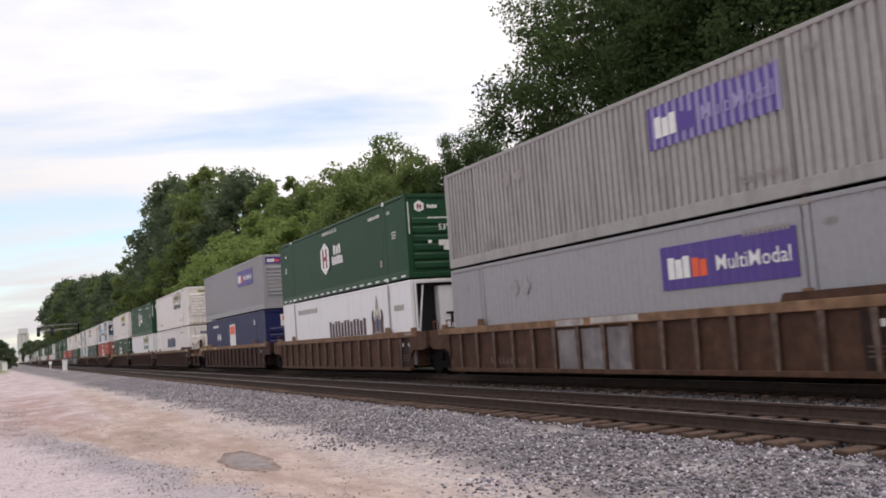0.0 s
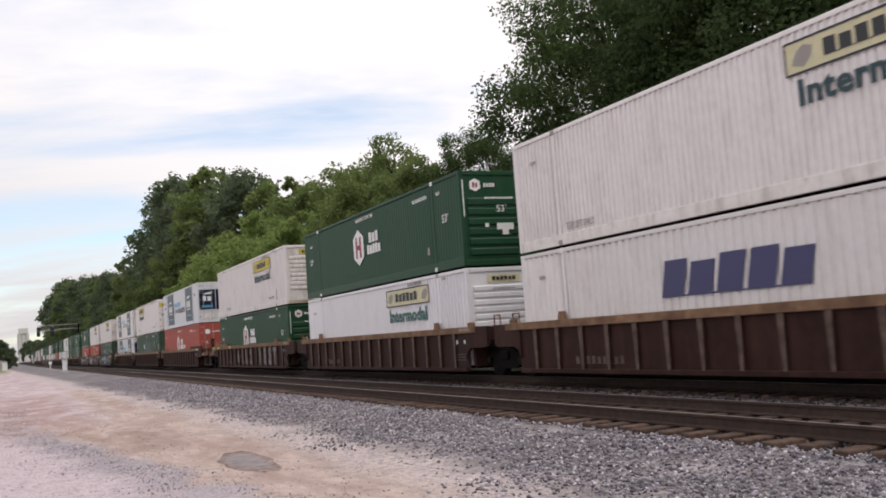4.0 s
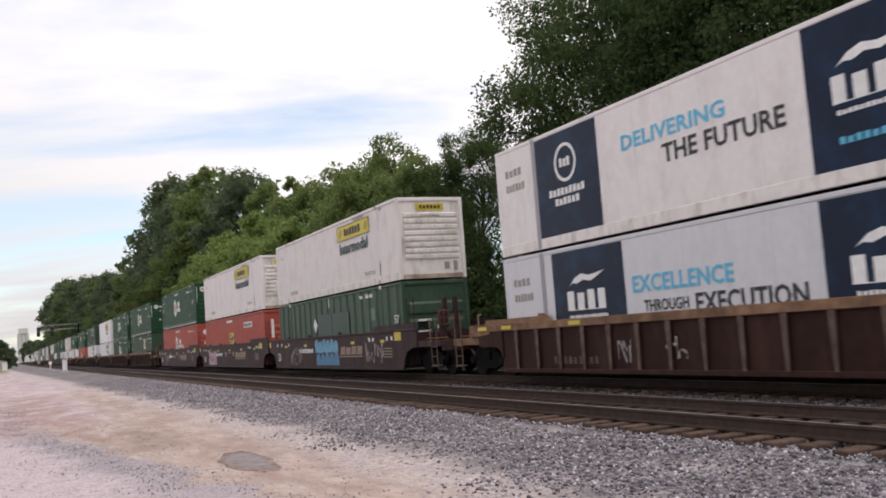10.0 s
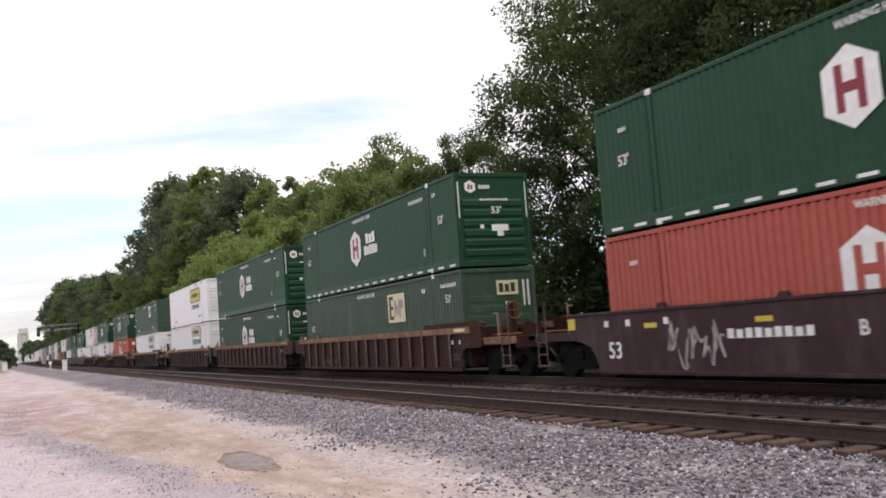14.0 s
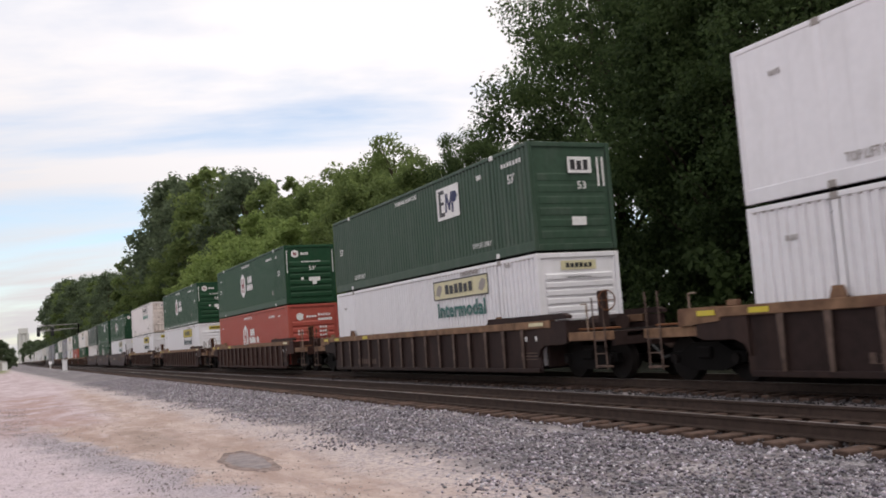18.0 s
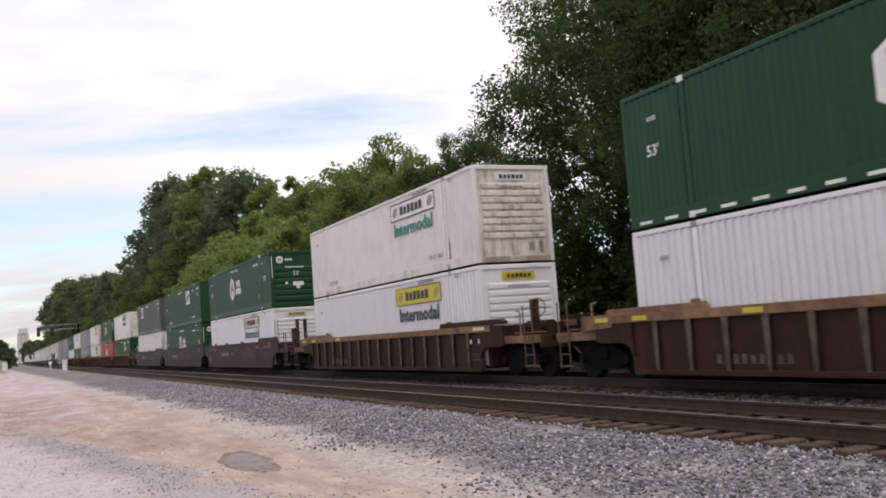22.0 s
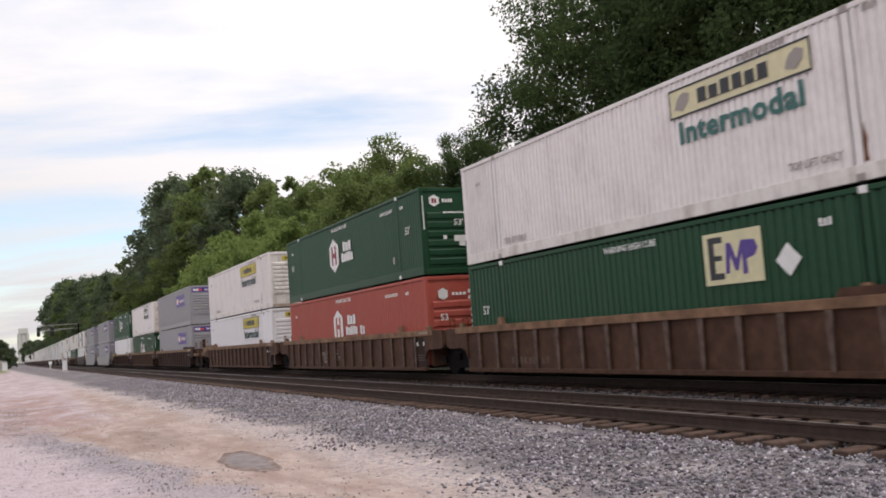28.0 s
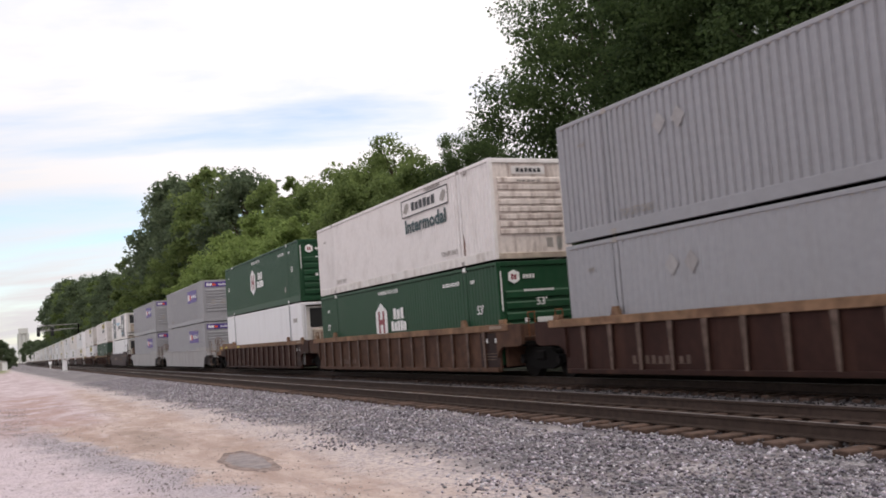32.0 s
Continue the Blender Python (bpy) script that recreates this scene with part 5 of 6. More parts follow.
def scrawl(seed, x0, x1, z0, z1, k, w, y):
    """One looping stroke of spray paint, k turns up and down between z0 and z1 as it runs from x0 to x1."""
    rng = random.Random(seed)
    pts = []
    for i in range(k + 1):
        f = i / k
        lo = rng.random() < (0.2 if i % 2 else 0.8)
        pts.append(Vector((x0 + (x1 - x0) * min(1, max(0, f + rng.uniform(-2.2, 2.2) / k)), (z0 if lo else z1) + (z1 - z0) * rng.uniform(0, 0.55) * (1 if lo else -1))))
    line = []
    for i in range(k):
        a, b, c, d = pts[max(0, i - 1)], pts[i], pts[i + 1], pts[min(k, i + 2)]
        for j in range(5):
            t = j / 5
            line.append(0.5 * ((2 * b) + (c - a) * t + (2 * a - 5 * b + 4 * c - d) * t * t + (3 * b - a - 3 * c + d) * t ** 3))
    line.append(pts[-1])
    s = Shape()
    vs = []
    for i, p in enumerate(line):
        q = (line[min(len(line) - 1, i + 1)] - line[max(0, i - 1)]).normalized()
        n = Vector((-q.y, q.x)) * w * (0.35 + 0.25 * math.sin(i * 0.9 + seed))
        dy = -0.0006 * (i % 7)
        vs += [(p.x + n.x, y + dy, p.y + n.y), (p.x - n.x, y + dy, p.y - n.y)]
    return s.add(vs, [(2 * i, 2 * i + 1, 2 * i + 3, 2 * i + 2) for i in range(len(line) - 1)])


def bubbles(seed, x0, x1, z0, z1, n, y):
    """A row of n swollen, touching sprayed shapes."""
    rng = random.Random(seed)
    w = (x1 - x0) / n
    pts = [(x0, z0)]
    pts += [(x0 + (x1 - x0) * i / (2 * n), z0 + (z1 - z0) * (0.05 if i % 2 else 0.0)) for i in range(1, 2 * n)] + [(x1, z0)]
    for i in range(n - 1, -1, -1):
        top = z1 - (z1 - z0) * rng.uniform(0, 0.16)
        for k in range(7):
            u = math.pi * k / 6
            pts.append((x0 + w * (i + 0.5 + 0.48 * math.cos(u)), top - w * 0.42 + w * 0.42 * math.sin(u)))
        if i:
            pts.append((x0 + w * i, z1 - (z1 - z0) * 0.45))
    return Shape().prism(pts, y, y + 0.004)


def ladder(car, x, y, z0, z1, mt, w=0.42):
    s = Shape()
    for a in (x, x + w):
        s.cyl((a, y, z0), (a, y, z1), 0.018, seg=6)
    for i in range(int((min(z1, 1.1) - z0) / 0.30) + 1):
        s.cyl((x, y, z0 + 0.05 + i * 0.30), (x + w, y, z0 + 0.05 + i * 0.30), 0.014, seg=6)
    return part("ladder", s, M[mt], car)


def car_end(car, body, chord, sgn, outer, brake, haunch=True):
    """The end over the truck: sgn 1 is the leading end. outer: with coupler, ladders and platform; else half of a joint."""
    def X(a):
        return 8.077 + sgn * (a - 8.077)

    def bx(s, a, b, *r):
        return s.box(min(X(a), X(b)), max(X(a), X(b)), *r)
    reach = 19.35 if outer else 17.62
    d = part("end_deck", bx(Shape(), 16.2, reach, 0.30, CW - 0.30, 0.98, 1.10, 0.01), M[body], car)
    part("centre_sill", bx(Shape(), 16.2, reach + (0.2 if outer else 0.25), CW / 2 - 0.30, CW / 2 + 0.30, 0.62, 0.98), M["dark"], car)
    part("bulkhead", bx(Shape(), 16.28, 16.40, 0.02, CW - 0.02, 0.30, 1.44), M[body], car)
    for y0, y1 in ((Y0, Y0 + 0.10), (Y1 - 0.10, Y1)) if haunch else ():
        # the side's haunch over the truck, its lower edge arched
        pts = [(16.2, 0.55), (16.32, 0.76), (16.55, 0.86), (17.4, 0.86), (17.6, 0.92), (17.6, 1.46), (16.2, 1.46)]
        pts = [(X(a), b) for a, b in (pts if sgn > 0 else pts[::-1])]
        part("haunch", Shape().prism(pts, y0, y1), M[body], car)
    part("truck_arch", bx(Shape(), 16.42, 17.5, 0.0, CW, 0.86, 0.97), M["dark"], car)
    if outer:
        for y0, y1 in ((Y0 + 0.05, Y0 + 0.16), (Y1 - 0.16, Y1 - 0.05)):
            part("end_sill", bx(Shape(), 17.6, reach, y0, y1, 0.94, 1.14, 0.01), M[chord], car)
        part("end_beam", bx(Shape(), reach - 0.12, reach, -0.05, CW + 0.05, 0.80, 1.14, 0.015), M[body], car)
        c = part("coupler", bx(Shape(), reach, 19.88, CW / 2 - 0.12, CW / 2 + 0.12, 0.70, 0.98, 0.04), M["rail"], car, "rusty knuckle coupler")
        part("knuckle", bx(Shape(), 19.70, 19.92, CW / 2 - 0.20, CW / 2 + 0.16, 0.66, 1.02, 0.05), M["rail"], c)
        part("air_hose", Shape().cyl((X(19.4), CW / 2 - 0.45, 0.85), (X(19.8), CW / 2 - 0.35, 0.45), 0.03, seg=6).cyl((X(19.8), CW / 2 - 0.35, 0.45), (X(19.95), CW / 2 - 0.3, 0.5), 0.03, seg=6), M["rubber"], car)
        ladder(car, min(X(18.75), X(19.17)), Y0 + 0.02, 0.28, 1.92, "pale_edge")
        for k, y in ((18.1, 0.10),):
            part("grab_iron", Shape().cyl((X(k), y, 1.1), (X(k), y, 1.80), 0.020, seg=6).cyl((X(k), y, 1.80), (X(k - 0.22), y, 1.80), 0.018, seg=6), M["gold"], car, "worn bent steel grab iron")
        part("brake_pipe", Shape().cyl((X(17.6), 0.18, 1.20), (X(19.3), 0.18, 1.20), 0.025, seg=6), M["rust"], car, "rusty pipe along the end deck")
        part("step", bx(Shape(), 18.75, 19.2, Y0 - 0.02, Y0 + 0.16, 0.32, 0.36), M["pale_edge"], car)
        part("crossover_platform", bx(Shape(), 18.3, 19.3, 0.25, CW - 0.25, 1.11, 1.16), M["dark"], car)
        if brake:
            b = part("brake_stand", bx(Shape(), 18.1, 18.3, 0.42, 0.62, 1.1, 2.1, 0.02), M[body], car)
            wheel = Shape()
            for k in range(16):
                u, w = 2 * math.pi * k / 16, 2 * math.pi * (k + 1) / 16
                wheel.cyl((X(18.36), 0.52 + 0.24 * math.cos(u), 1.86 + 0.24 * math.sin(u)), (X(18.36), 0.52 + 0.24 * math.cos(w), 1.86 + 0.24 * math.sin(w)), 0.016, seg=5)
            for k in range(4):
                u = math.pi * k / 2
                wheel.cyl((X(18.36), 0.52, 1.86), (X(18.36), 0.52 + 0.24 * math.cos(u), 1.86 + 0.24 * math.sin(u)), 0.012, seg=5)
            part("hand_wheel", wheel, M["rust"], b, "rusty hand-brake wheel")
            part("air_tank", Shape().cyl((X(17.2), 0.9, 1.32), (X(18.4), 0.9, 1.32), 0.20, seg=14), M[body], car, "air reservoir on the end deck")
    else:
        part("joint", Shape().cyl((X(17.87), CW / 2, 0.62), (X(17.87), CW / 2, 1.02), 0.34, seg=14), M["dark"], car)
        for k in (0.35, CW - 0.35):
            part("grab_iron", Shape().cyl((X(17.1), k, 1.1), (X(17.1), k, 1.75), 0.020, seg=6).cyl((X(17.1), k, 1.75), (X(17.45), k, 1.75), 0.020, seg=6).cyl((X(17.45), k, 1.75), (X(17.45), k, 1.1), 0.02, seg=6), M["rust"], car)
    return d


def ribbed_car(front_outer, rear_outer, spray=0, tone="r"):
    side, chord = {"r": ("brown", "ochre"), "d": ("umber", "ochre"), "o": ("tan_rust", "ochre")}[tone]
    lab = {"r": "rusty brown well car with side posts and ochre top chord", "d": "dark umber well car with side posts", "o": "ochre-brown rusty well car with side posts"}[tone]
    car = thing("well_car", lab, "rail car", "train")
    for y0, y1, out in ((Y0 + 0.06, Y0 + 0.09, -1), (Y1 - 0.09, Y1 - 0.06, 1)):
        part("side_sheet", Shape().box(-0.15, 16.3, y0, y1, 0.22, 1.30), M[side], car)
        ya, yb = (Y0 - 0.01, Y0 + 0.06) if out < 0 else (Y1 - 0.06, Y1 + 0.01)
        for i in range(15 if out < 0 else 0):
            x = 0.72 + i * 1.05
            p = part("side_post", Shape().prism([(x + 0.02, 0.24), (x + 0.08, 0.24), (x + 0.11, 1.28), (x - 0.01, 1.28)], ya + 0.004, yb), M[side], car)
            # pale face on each post: the light it catches is put into the colour
            part("post_flange", Shape().prism([(x + 0.005, 0.27), (x + 0.09, 0.27), (x + 0.13, 1.30), (x - 0.03, 1.30)], ya - 0.012, ya + 0.004), M["pale_edge"], p, "paler post face with its light painted in")
        part("top_chord", Shape().box(-0.75, 16.9, Y0 - 0.03 if out < 0 else Y1 - 0.16, Y0 + 0.16 if out < 0 else Y1 + 0.03, 1.29, 1.48, 0.012), M[chord], car, "worn top chord")
        part("bottom_chord", Shape().box(-0.05, 16.2, Y0 - 0.01 if out < 0 else Y1 - 0.14, Y0 + 0.14 if out < 0 else Y1 + 0.01, 0.17, 0.28, 0.012), M[side], car)
        ends = [13.55] if front_outer else []
        for xa in ends:
            part("raised_chord", Shape().prism([(xa, 1.48), (17.7, 1.48), (17.7, 1.56), (17.5, 1.63), (xa + 0.10, 1.63)], Y0 - 0.02 if out < 0 else Y1 - 0.14, Y0 + 0.14 if out < 0 else Y1 + 0.02), M[side], car)
        if rear_outer and tone != "d":
            part("raised_chord", Shape().prism([(-0.95, 1.48), (2.35, 1.48), (2.25, 1.61), (-0.88, 1.61)], Y0 - 0.02 if out < 0 else Y1 - 0.14, Y0 + 0.14 if out < 0 else Y1 + 0.02), M[chord], car)
        if rear_outer:
            part("end_chord", Shape().prism([(-1.95, 1.14), (-0.75, 1.22), (-0.75, 1.50), (-1.9, 1.50), (-1.95, 1.44)], Y0 - 0.02 if out < 0 else Y1 - 0.14, Y0 + 0.14 if out < 0 else Y1 + 0.02), M[chord], car)
        for x in (LIFT_A, LIFT_B) if out < 0 else ():
            part("container_guide", Shape().prism([(x - 0.16, 1.48), (x + 0.16, 1.48), (x + 0.08, 1.68), (x - 0.08, 1.68)], Y0 + 0.02 if out < 0 else Y1 - 0.12, Y0 + 0.12 if out < 0 else Y1 - 0.02), M[chord], car)
        for x in (-0.4, 16.55) if out < 0 else ():
            part("corner_gusset", Shape().box(x - 0.14, x + 0.14, Y0 + 0.0 if out < 0 else Y1 - 0.12, Y0 + 0.12 if out < 0 else Y1, 1.48, 1.60, 0.015), M[chord], car)
    for x in (1.0, 8.0, 15.0):
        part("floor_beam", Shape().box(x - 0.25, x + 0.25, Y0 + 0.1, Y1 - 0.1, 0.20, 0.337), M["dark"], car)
    car_end(car, side, chord, 1, front_outer, front_outer)
    car_end(car, side, chord, -1, rear_outer, False)
    truck(car, 17.88)
    if rear_outer:
        truck(car, 8.077 - (17.88 - 8.077))
    part("number_mark", bars(2.5, 4.5, 0.40, 0.58, 9, y=Y0 + 0.052, gap=0.45), M["pale_edge"], car)
    part("data_panel", Shape().box(15.15, 16.25, Y0 + 0.040, Y0 + 0.056, 0.30, 1.24), M["umber"], car, "dark repainted panel with stencils")
    for x in (15.5, 16.05):
        part("stencil", Shape().box(x, x + 0.13, Y0 + 0.034, Y0 + 0.041, 0.98, 1.10), M["chalk"], car)
    for z in (0.50, 0.58, 0.66):
        part("data_mark", Shape().box(15.25, 16.1, Y0 + 0.034, Y0 + 0.041, z, z + 0.025), M["pale_edge"], car)
    part("reflector", Shape().box(15.9, 16.6, Y0 - 0.04, Y0 - 0.028, 1.35, 1.44), M["pale_yellow"] if front_outer else M["gold"], car, "faded yellow reflector plate")
    if rear_outer and tone != "o":
        for x in (-1.35, 0.05, 3.4):
            part("reflector", Shape().box(x, x + 0.5, Y0 - 0.042, Y0 - 0.028, 1.33, 1.43), M["yellow"], car, "yellow reflector plate")
    if spray == 1:
        for ch, x in (("O", 5.76), ("R", 6.82), ("U", 7.72), ("S", 8.8), ("M", 10.9), ("E", 11.92), ("S", 12.87), ("T", 13.79)):
            o = word_on_side(ch, 1.12, M["sprayed"], car, x, 0.74, y=Y0 + 0.052, width=0.72, name="spray_paint", bold=0.05)
            o["label"] = "big pale spray-painted capital"
    if spray == 2:
        for i, (x, w) in enumerate(((5.2, 0.55), (6.9, 0.62))):
            part("spray_paint", scrawl(60 + i, x, x + w, 0.42, 1.0, 9, 0.05, Y0 + 0.046), M["graffiti"], car, "thin silver spray-painted strokes")
    if spray == 3:
        for x in (6.3, 7.35, 8.4):
            part("repaint_patch", Shape().box(x - 0.20, x + 0.66, Y0 + 0.046, Y0 + 0.056, 0.26, 1.22), M["sprayed"], car, "peeling pale paint on the side sheet")
        part("repaint_patch", Shape().box(6.2, 7.4, Y0 - 0.038, Y0 - 0.029, 1.31, 1.46), M["peel"], car)
        part("repaint_patch", Shape().box(7.7, 9.5, Y0 - 0.038, Y0 - 0.029, 1.33, 1.47), M["peel"], car)
    return car


def smooth_car(front_outer, rear_outer, spray=0, body="plum"):
    lab = {"plum": "dark plum smooth-sided well car with gold lettering bars", "cargrey": "silver-grey smooth-sided well car"}[body]
    car = thing("well_car", lab, "rail car", "train")
    top = 1.50 if body == "plum" else 1.28
    for y0, y1, out in ((Y0 + 0.0, Y0 + 0.05, -1), (Y1 - 0.05, Y1, 1)):
        part("side_sheet", Shape().prism([(-0.30, 0.20), (16.35, 0.20), (16.50, 0.55), (16.75, 0.80), (17.2, 0.92), (17.60, 0.95), (17.62, top), (-1.50, top), (-1.48, 0.95), (-1.05, 0.92), (-0.65, 0.80), (-0.42, 0.55)], y0, y1), M[body], car)
        part("top_chord", Shape().box(-1.5, 17.62, y0 - 0.04, y1 + 0.06, top, top + 0.07, 0.012), M[body], car)
        part("bottom_chord", Shape().box(-0.28, 16.33, y0 - 0.02, y1 + 0.04, 0.17, 0.25, 0.01), M[body], car)
        if front_outer or body == "plum":
            part("raised_chord", Shape().prism([(13.6, top + 0.07), (17.5, top + 0.07), (17.5, top + 0.25), (13.75, top + 0.25)], y0, y1), M[body], car)
        for x in (LIFT_A, 5.4, 9.6, LIFT_B) if out < 0 else ():
            part("container_guide", Shape().prism([(x - 0.16, top + 0.07), (x + 0.16, top + 0.07), (x + 0.08, top + 0.17), (x - 0.08, top + 0.17)], y0 + 0.01, y1 + 0.04), M[body], car)
    for x in (1.0, 8.0, 15.0):
        part("floor_beam", Shape().box(x - 0.25, x + 0.25, Y0 + 0.1, Y1 - 0.1, 0.20, 0.337), M["dark"], car)
    car_end(car, body, body, 1, front_outer, front_outer, False)
    car_end(car, body, body, -1, rear_outer, False, False)
    truck(car, 17.88)
    if rear_outer:
        truck(car, 8.077 - (17.88 - 8.077))
    if body == "plum":
        for x in (16.45, 17.05):
            part("grab_iron", Shape().cyl((x, 0.02, top), (x, 0.02, 2.62), 0.018, seg=6), M["plum"], car)
        for y in (0.75, 1.15):
            part("end_column", Shape().box(17.72, 17.86, y, y + 0.16, 1.05, 2.55, 0.02), M["plum"], car, "dark upright end column")
    yy = Y0 - 0.006
    mark, plate, gilt = ("chalk", "yellow", "gold") if spray else ("gold", "ochre", "pale_edge")
    if body == "plum":
        part("name_mark", bars(9.75, 12.4, 0.76, 1.08, 4, y=yy, gap=0.16, lean=0.35), M[gilt], car, "slanted gold bars of the road's name")
        part("underline", Shape().prism([(9.6, 0.66), (12.3, 0.66), (12.36, 0.71), (9.66, 0.71)], yy, yy + 0.004), M[gilt], car)
        part("number_mark", bars(3.95, 6.1, 0.88, 1.06, 9, y=yy, gap=0.3), M[mark], car)
        word_on_side("53", 0.52, M[mark], car, 0.35, 0.68, y=yy)
        word_on_side("B" if spray != 2 else "C", 0.36, M[mark], car, 7.05, 0.97, y=yy)
        part("data_square", Shape().box(9.05, 9.4, yy, yy + 0.004, 0.84, 1.12), M[gilt], car)
        part("number_mark", bars(7.6, 8.7, 1.02, 1.08, 9, y=yy, gap=0.4), M[gilt], car)
        part("warning_plate", Shape().box(-1.5, -1.2, yy - 0.004, yy + 0.004, 1.2, 1.46), M[plate], car, "orange-yellow plate")
        for x in (1.45, 4.7, 7.95, 11.1, 14.3):
            part("reflector", Shape().box(x, x + 0.42, yy, yy + 0.004, 1.16, 1.26), M[plate], car, "yellow reflector plate")
        for x in (13.1, 13.5, 14.9, 15.35, 0.0, 0.8, 2.1):
            part("stencil", Shape().box(x, x + 0.15, yy, yy + 0.004, 1.22, 1.36), M[mark], car)
        part("warning_plate", Shape().box(15.7, 16.3, yy - 0.004, yy + 0.004, 1.2, 1.5), M[plate], car, "orange-yellow plate")
        for i in range(4):
            part("data_mark", Shape().box(14.6, 15.4, yy, yy + 0.004, 0.62 + i * 0.10, 0.66 + i * 0.10), M[gilt], car)

    def tag(seed, x0, x1, z0, z1, k, w, mt, lab2):
        part("spray_paint", scrawl(seed, x0, x1, z0, z1, k, w, yy - 0.007), mt, car, lab2)
    if spray == 1:
        part("spray_paint", bubbles(70, 6.35, 9.5, 0.86, 1.46, 6, yy - 0.003), M["graffiti_blue"], car, "broad light blue spray-painted shapes")
        part("spray_paint", bubbles(71, 6.45, 9.55, 0.32, 0.92, 5, yy + 0.001), M["graffiti_deep"], car, "broad deeper blue spray-painted shapes")
        tag(75, 2.4, 4.3, 0.32, 1.2, 24, 0.05, M["graffiti"], "thin silver spray-painted scrawl")
        tag(76, 12.7, 14.75, 0.38, 1.34, 26, 0.065, M["graffiti"], "thin silver spray-painted scrawl")
    if spray == 2:
        part("spray_paint", bubbles(80, 1.75, 4.25, 0.30, 1.30, 5, yy - 0.002), M["graffiti_pink"], car, "pale pink spray-painted letter shapes")
        tag(81, 1.85, 4.2, 0.36, 1.22, 22, 0.05, M["plum"], "dark outlines over the pink paint")
    if spray == 3:
        tag(90, 2.2, 3.9, 0.3, 1.33, 30, 0.06, M["graffiti"], "thin silver spray-painted scrawl")
    return car


def far_car():
    """The same brown car for the tail of the train, which stays far down the line."""
    car = thing("well_car", "rusty brown well car far down the train", "rail car", "train")
    for y0, y1 in ((Y0, Y0 + 0.14), (Y1 - 0.14, Y1)):
        part("side_sheet", Shape().box(-0.15, 16.3, y0 + 0.04, y1 - 0.04, 0.20, 1.29), M["brown"], car)
        part("top_chord", Shape().box(-0.75, 16.9, y0 - 0.02, y1, 1.29, 1.48), M["ochre"], car)
    for sgn in (-1, 1):
        x = 8.077 + sgn * 9.7
        part("end_deck", Shape().box(x - 1.6, x + 1.6, 0.0, CW, 0.86, 1.15), M["brown"], car)
        truck(car, x, True)
    return car


MADE_CARS = {}


def set_car(key, s):
    m = pose(s, CONT_Y, 0)
    if key in MADE_CARS:
        ob = copy_thing(MADE_CARS[key], m)
    else:
        kind, fo, ro, spray = key
        ob = MADE_CARS[key] = far_car() if kind == "x" else ribbed_car(fo, ro, spray, kind) if kind in "rdo" else smooth_car(fo, ro, spray, "plum" if kind == "s" else "cargrey")
        ob.matrix_basis = m
    MOVERS.append((ob, s, CONT_Y, 0.0))


# the train, from its leading unit on: place of the rear end at 0 s, upper and lower container, car, place in its set (f front, m middle, b back, o alone), spray paint
TRAIN = [
    (-25.73, "fedexold", "fedexlow", "o", "f", 3), (-45.14, "hubd", "cre", "o", "m", 0), (-65.03, "fedex", "blue", "r", "b", 0),
    (-88.40, "jbdim", "swift", "r", "f", 0), (-107.90, "hub", "jbwf", "r", "m", 0), (-127.55, "jb", "hub", "r", "b", 1),
    (-151.10, "kdoor", "reddoor", "r", "f", 0), (-170.75, "jbdoor", "wide", "r", "m", 0), (-190.15, "f", "kdoor", "r", "b", 2),
    (-213.70, "jb", "wide", "s", "f", 1), (-233.10, "jb", "redemp", "s", "m", 2), (-252.66, "hubd", "red", "s", "b", 3),
    (-276.35, "hubd", "empy", "r", "f", 0), (-295.95, "hub", "hub", "r", "m", 0), (-315.63, "jbw", "jbwf", "d", "b", 0),
    (-339.38, "emp", "jbwf", "d", "o", 0), (-363.23, "hub", "red", "r", "o", 0), (-386.78, "hubd", "jbwy", "r", "o", 0), (-410.25, "jbg", "jbwy", "r", "o", 0),
    (-433.77, "hub", "jbwf", "s", "f", 0), (-453.33, "empg", "hub", "s", "m", 0), (-472.68, "empslate", "ribbed", "s", "b", 0),
    (-496.63, "jbpale", "empgd", "o", "f", 0), (-516.00, "hub", "red", "o", "m", 2), (-535.76, "jb", "jbwy", "o", "b", 0),
    (-559.37, "fedex", "fedexlow", "r", "f", 0), (-579.15, "jbgd", "hub", "o", "m", 0), (-598.40, "hub", "plain", "r", "b", 0),
    (-622.30, "fedex", "fedexlow", "g", "o", 0), (-645.90, "fedex", "fedexlow", "g", "o", 0), (-669.50, "f", "plain", "s", "o", 0),
    (-693.10, "jb", "wide", "r", "o", 0), (-716.70, "jb", "jbwy", "r", "o", 0),
] + [(-740.3 - 23.65 * i, ("jbwfar", "jbfar")[i % 2], ("jbfar", "jbwfar", "jbwfar")[i % 3], "x", "o", 0) for i in range(26)]
for s_, up, low, kind_, place_, spray_ in TRAIN:
    set_car((kind_, place_ in "fo", place_ in "bo", spray_), s_)
    set_container(low, s_, LOW_Z)
    set_container(up, s_, UP_Z)

# ---- trees ----


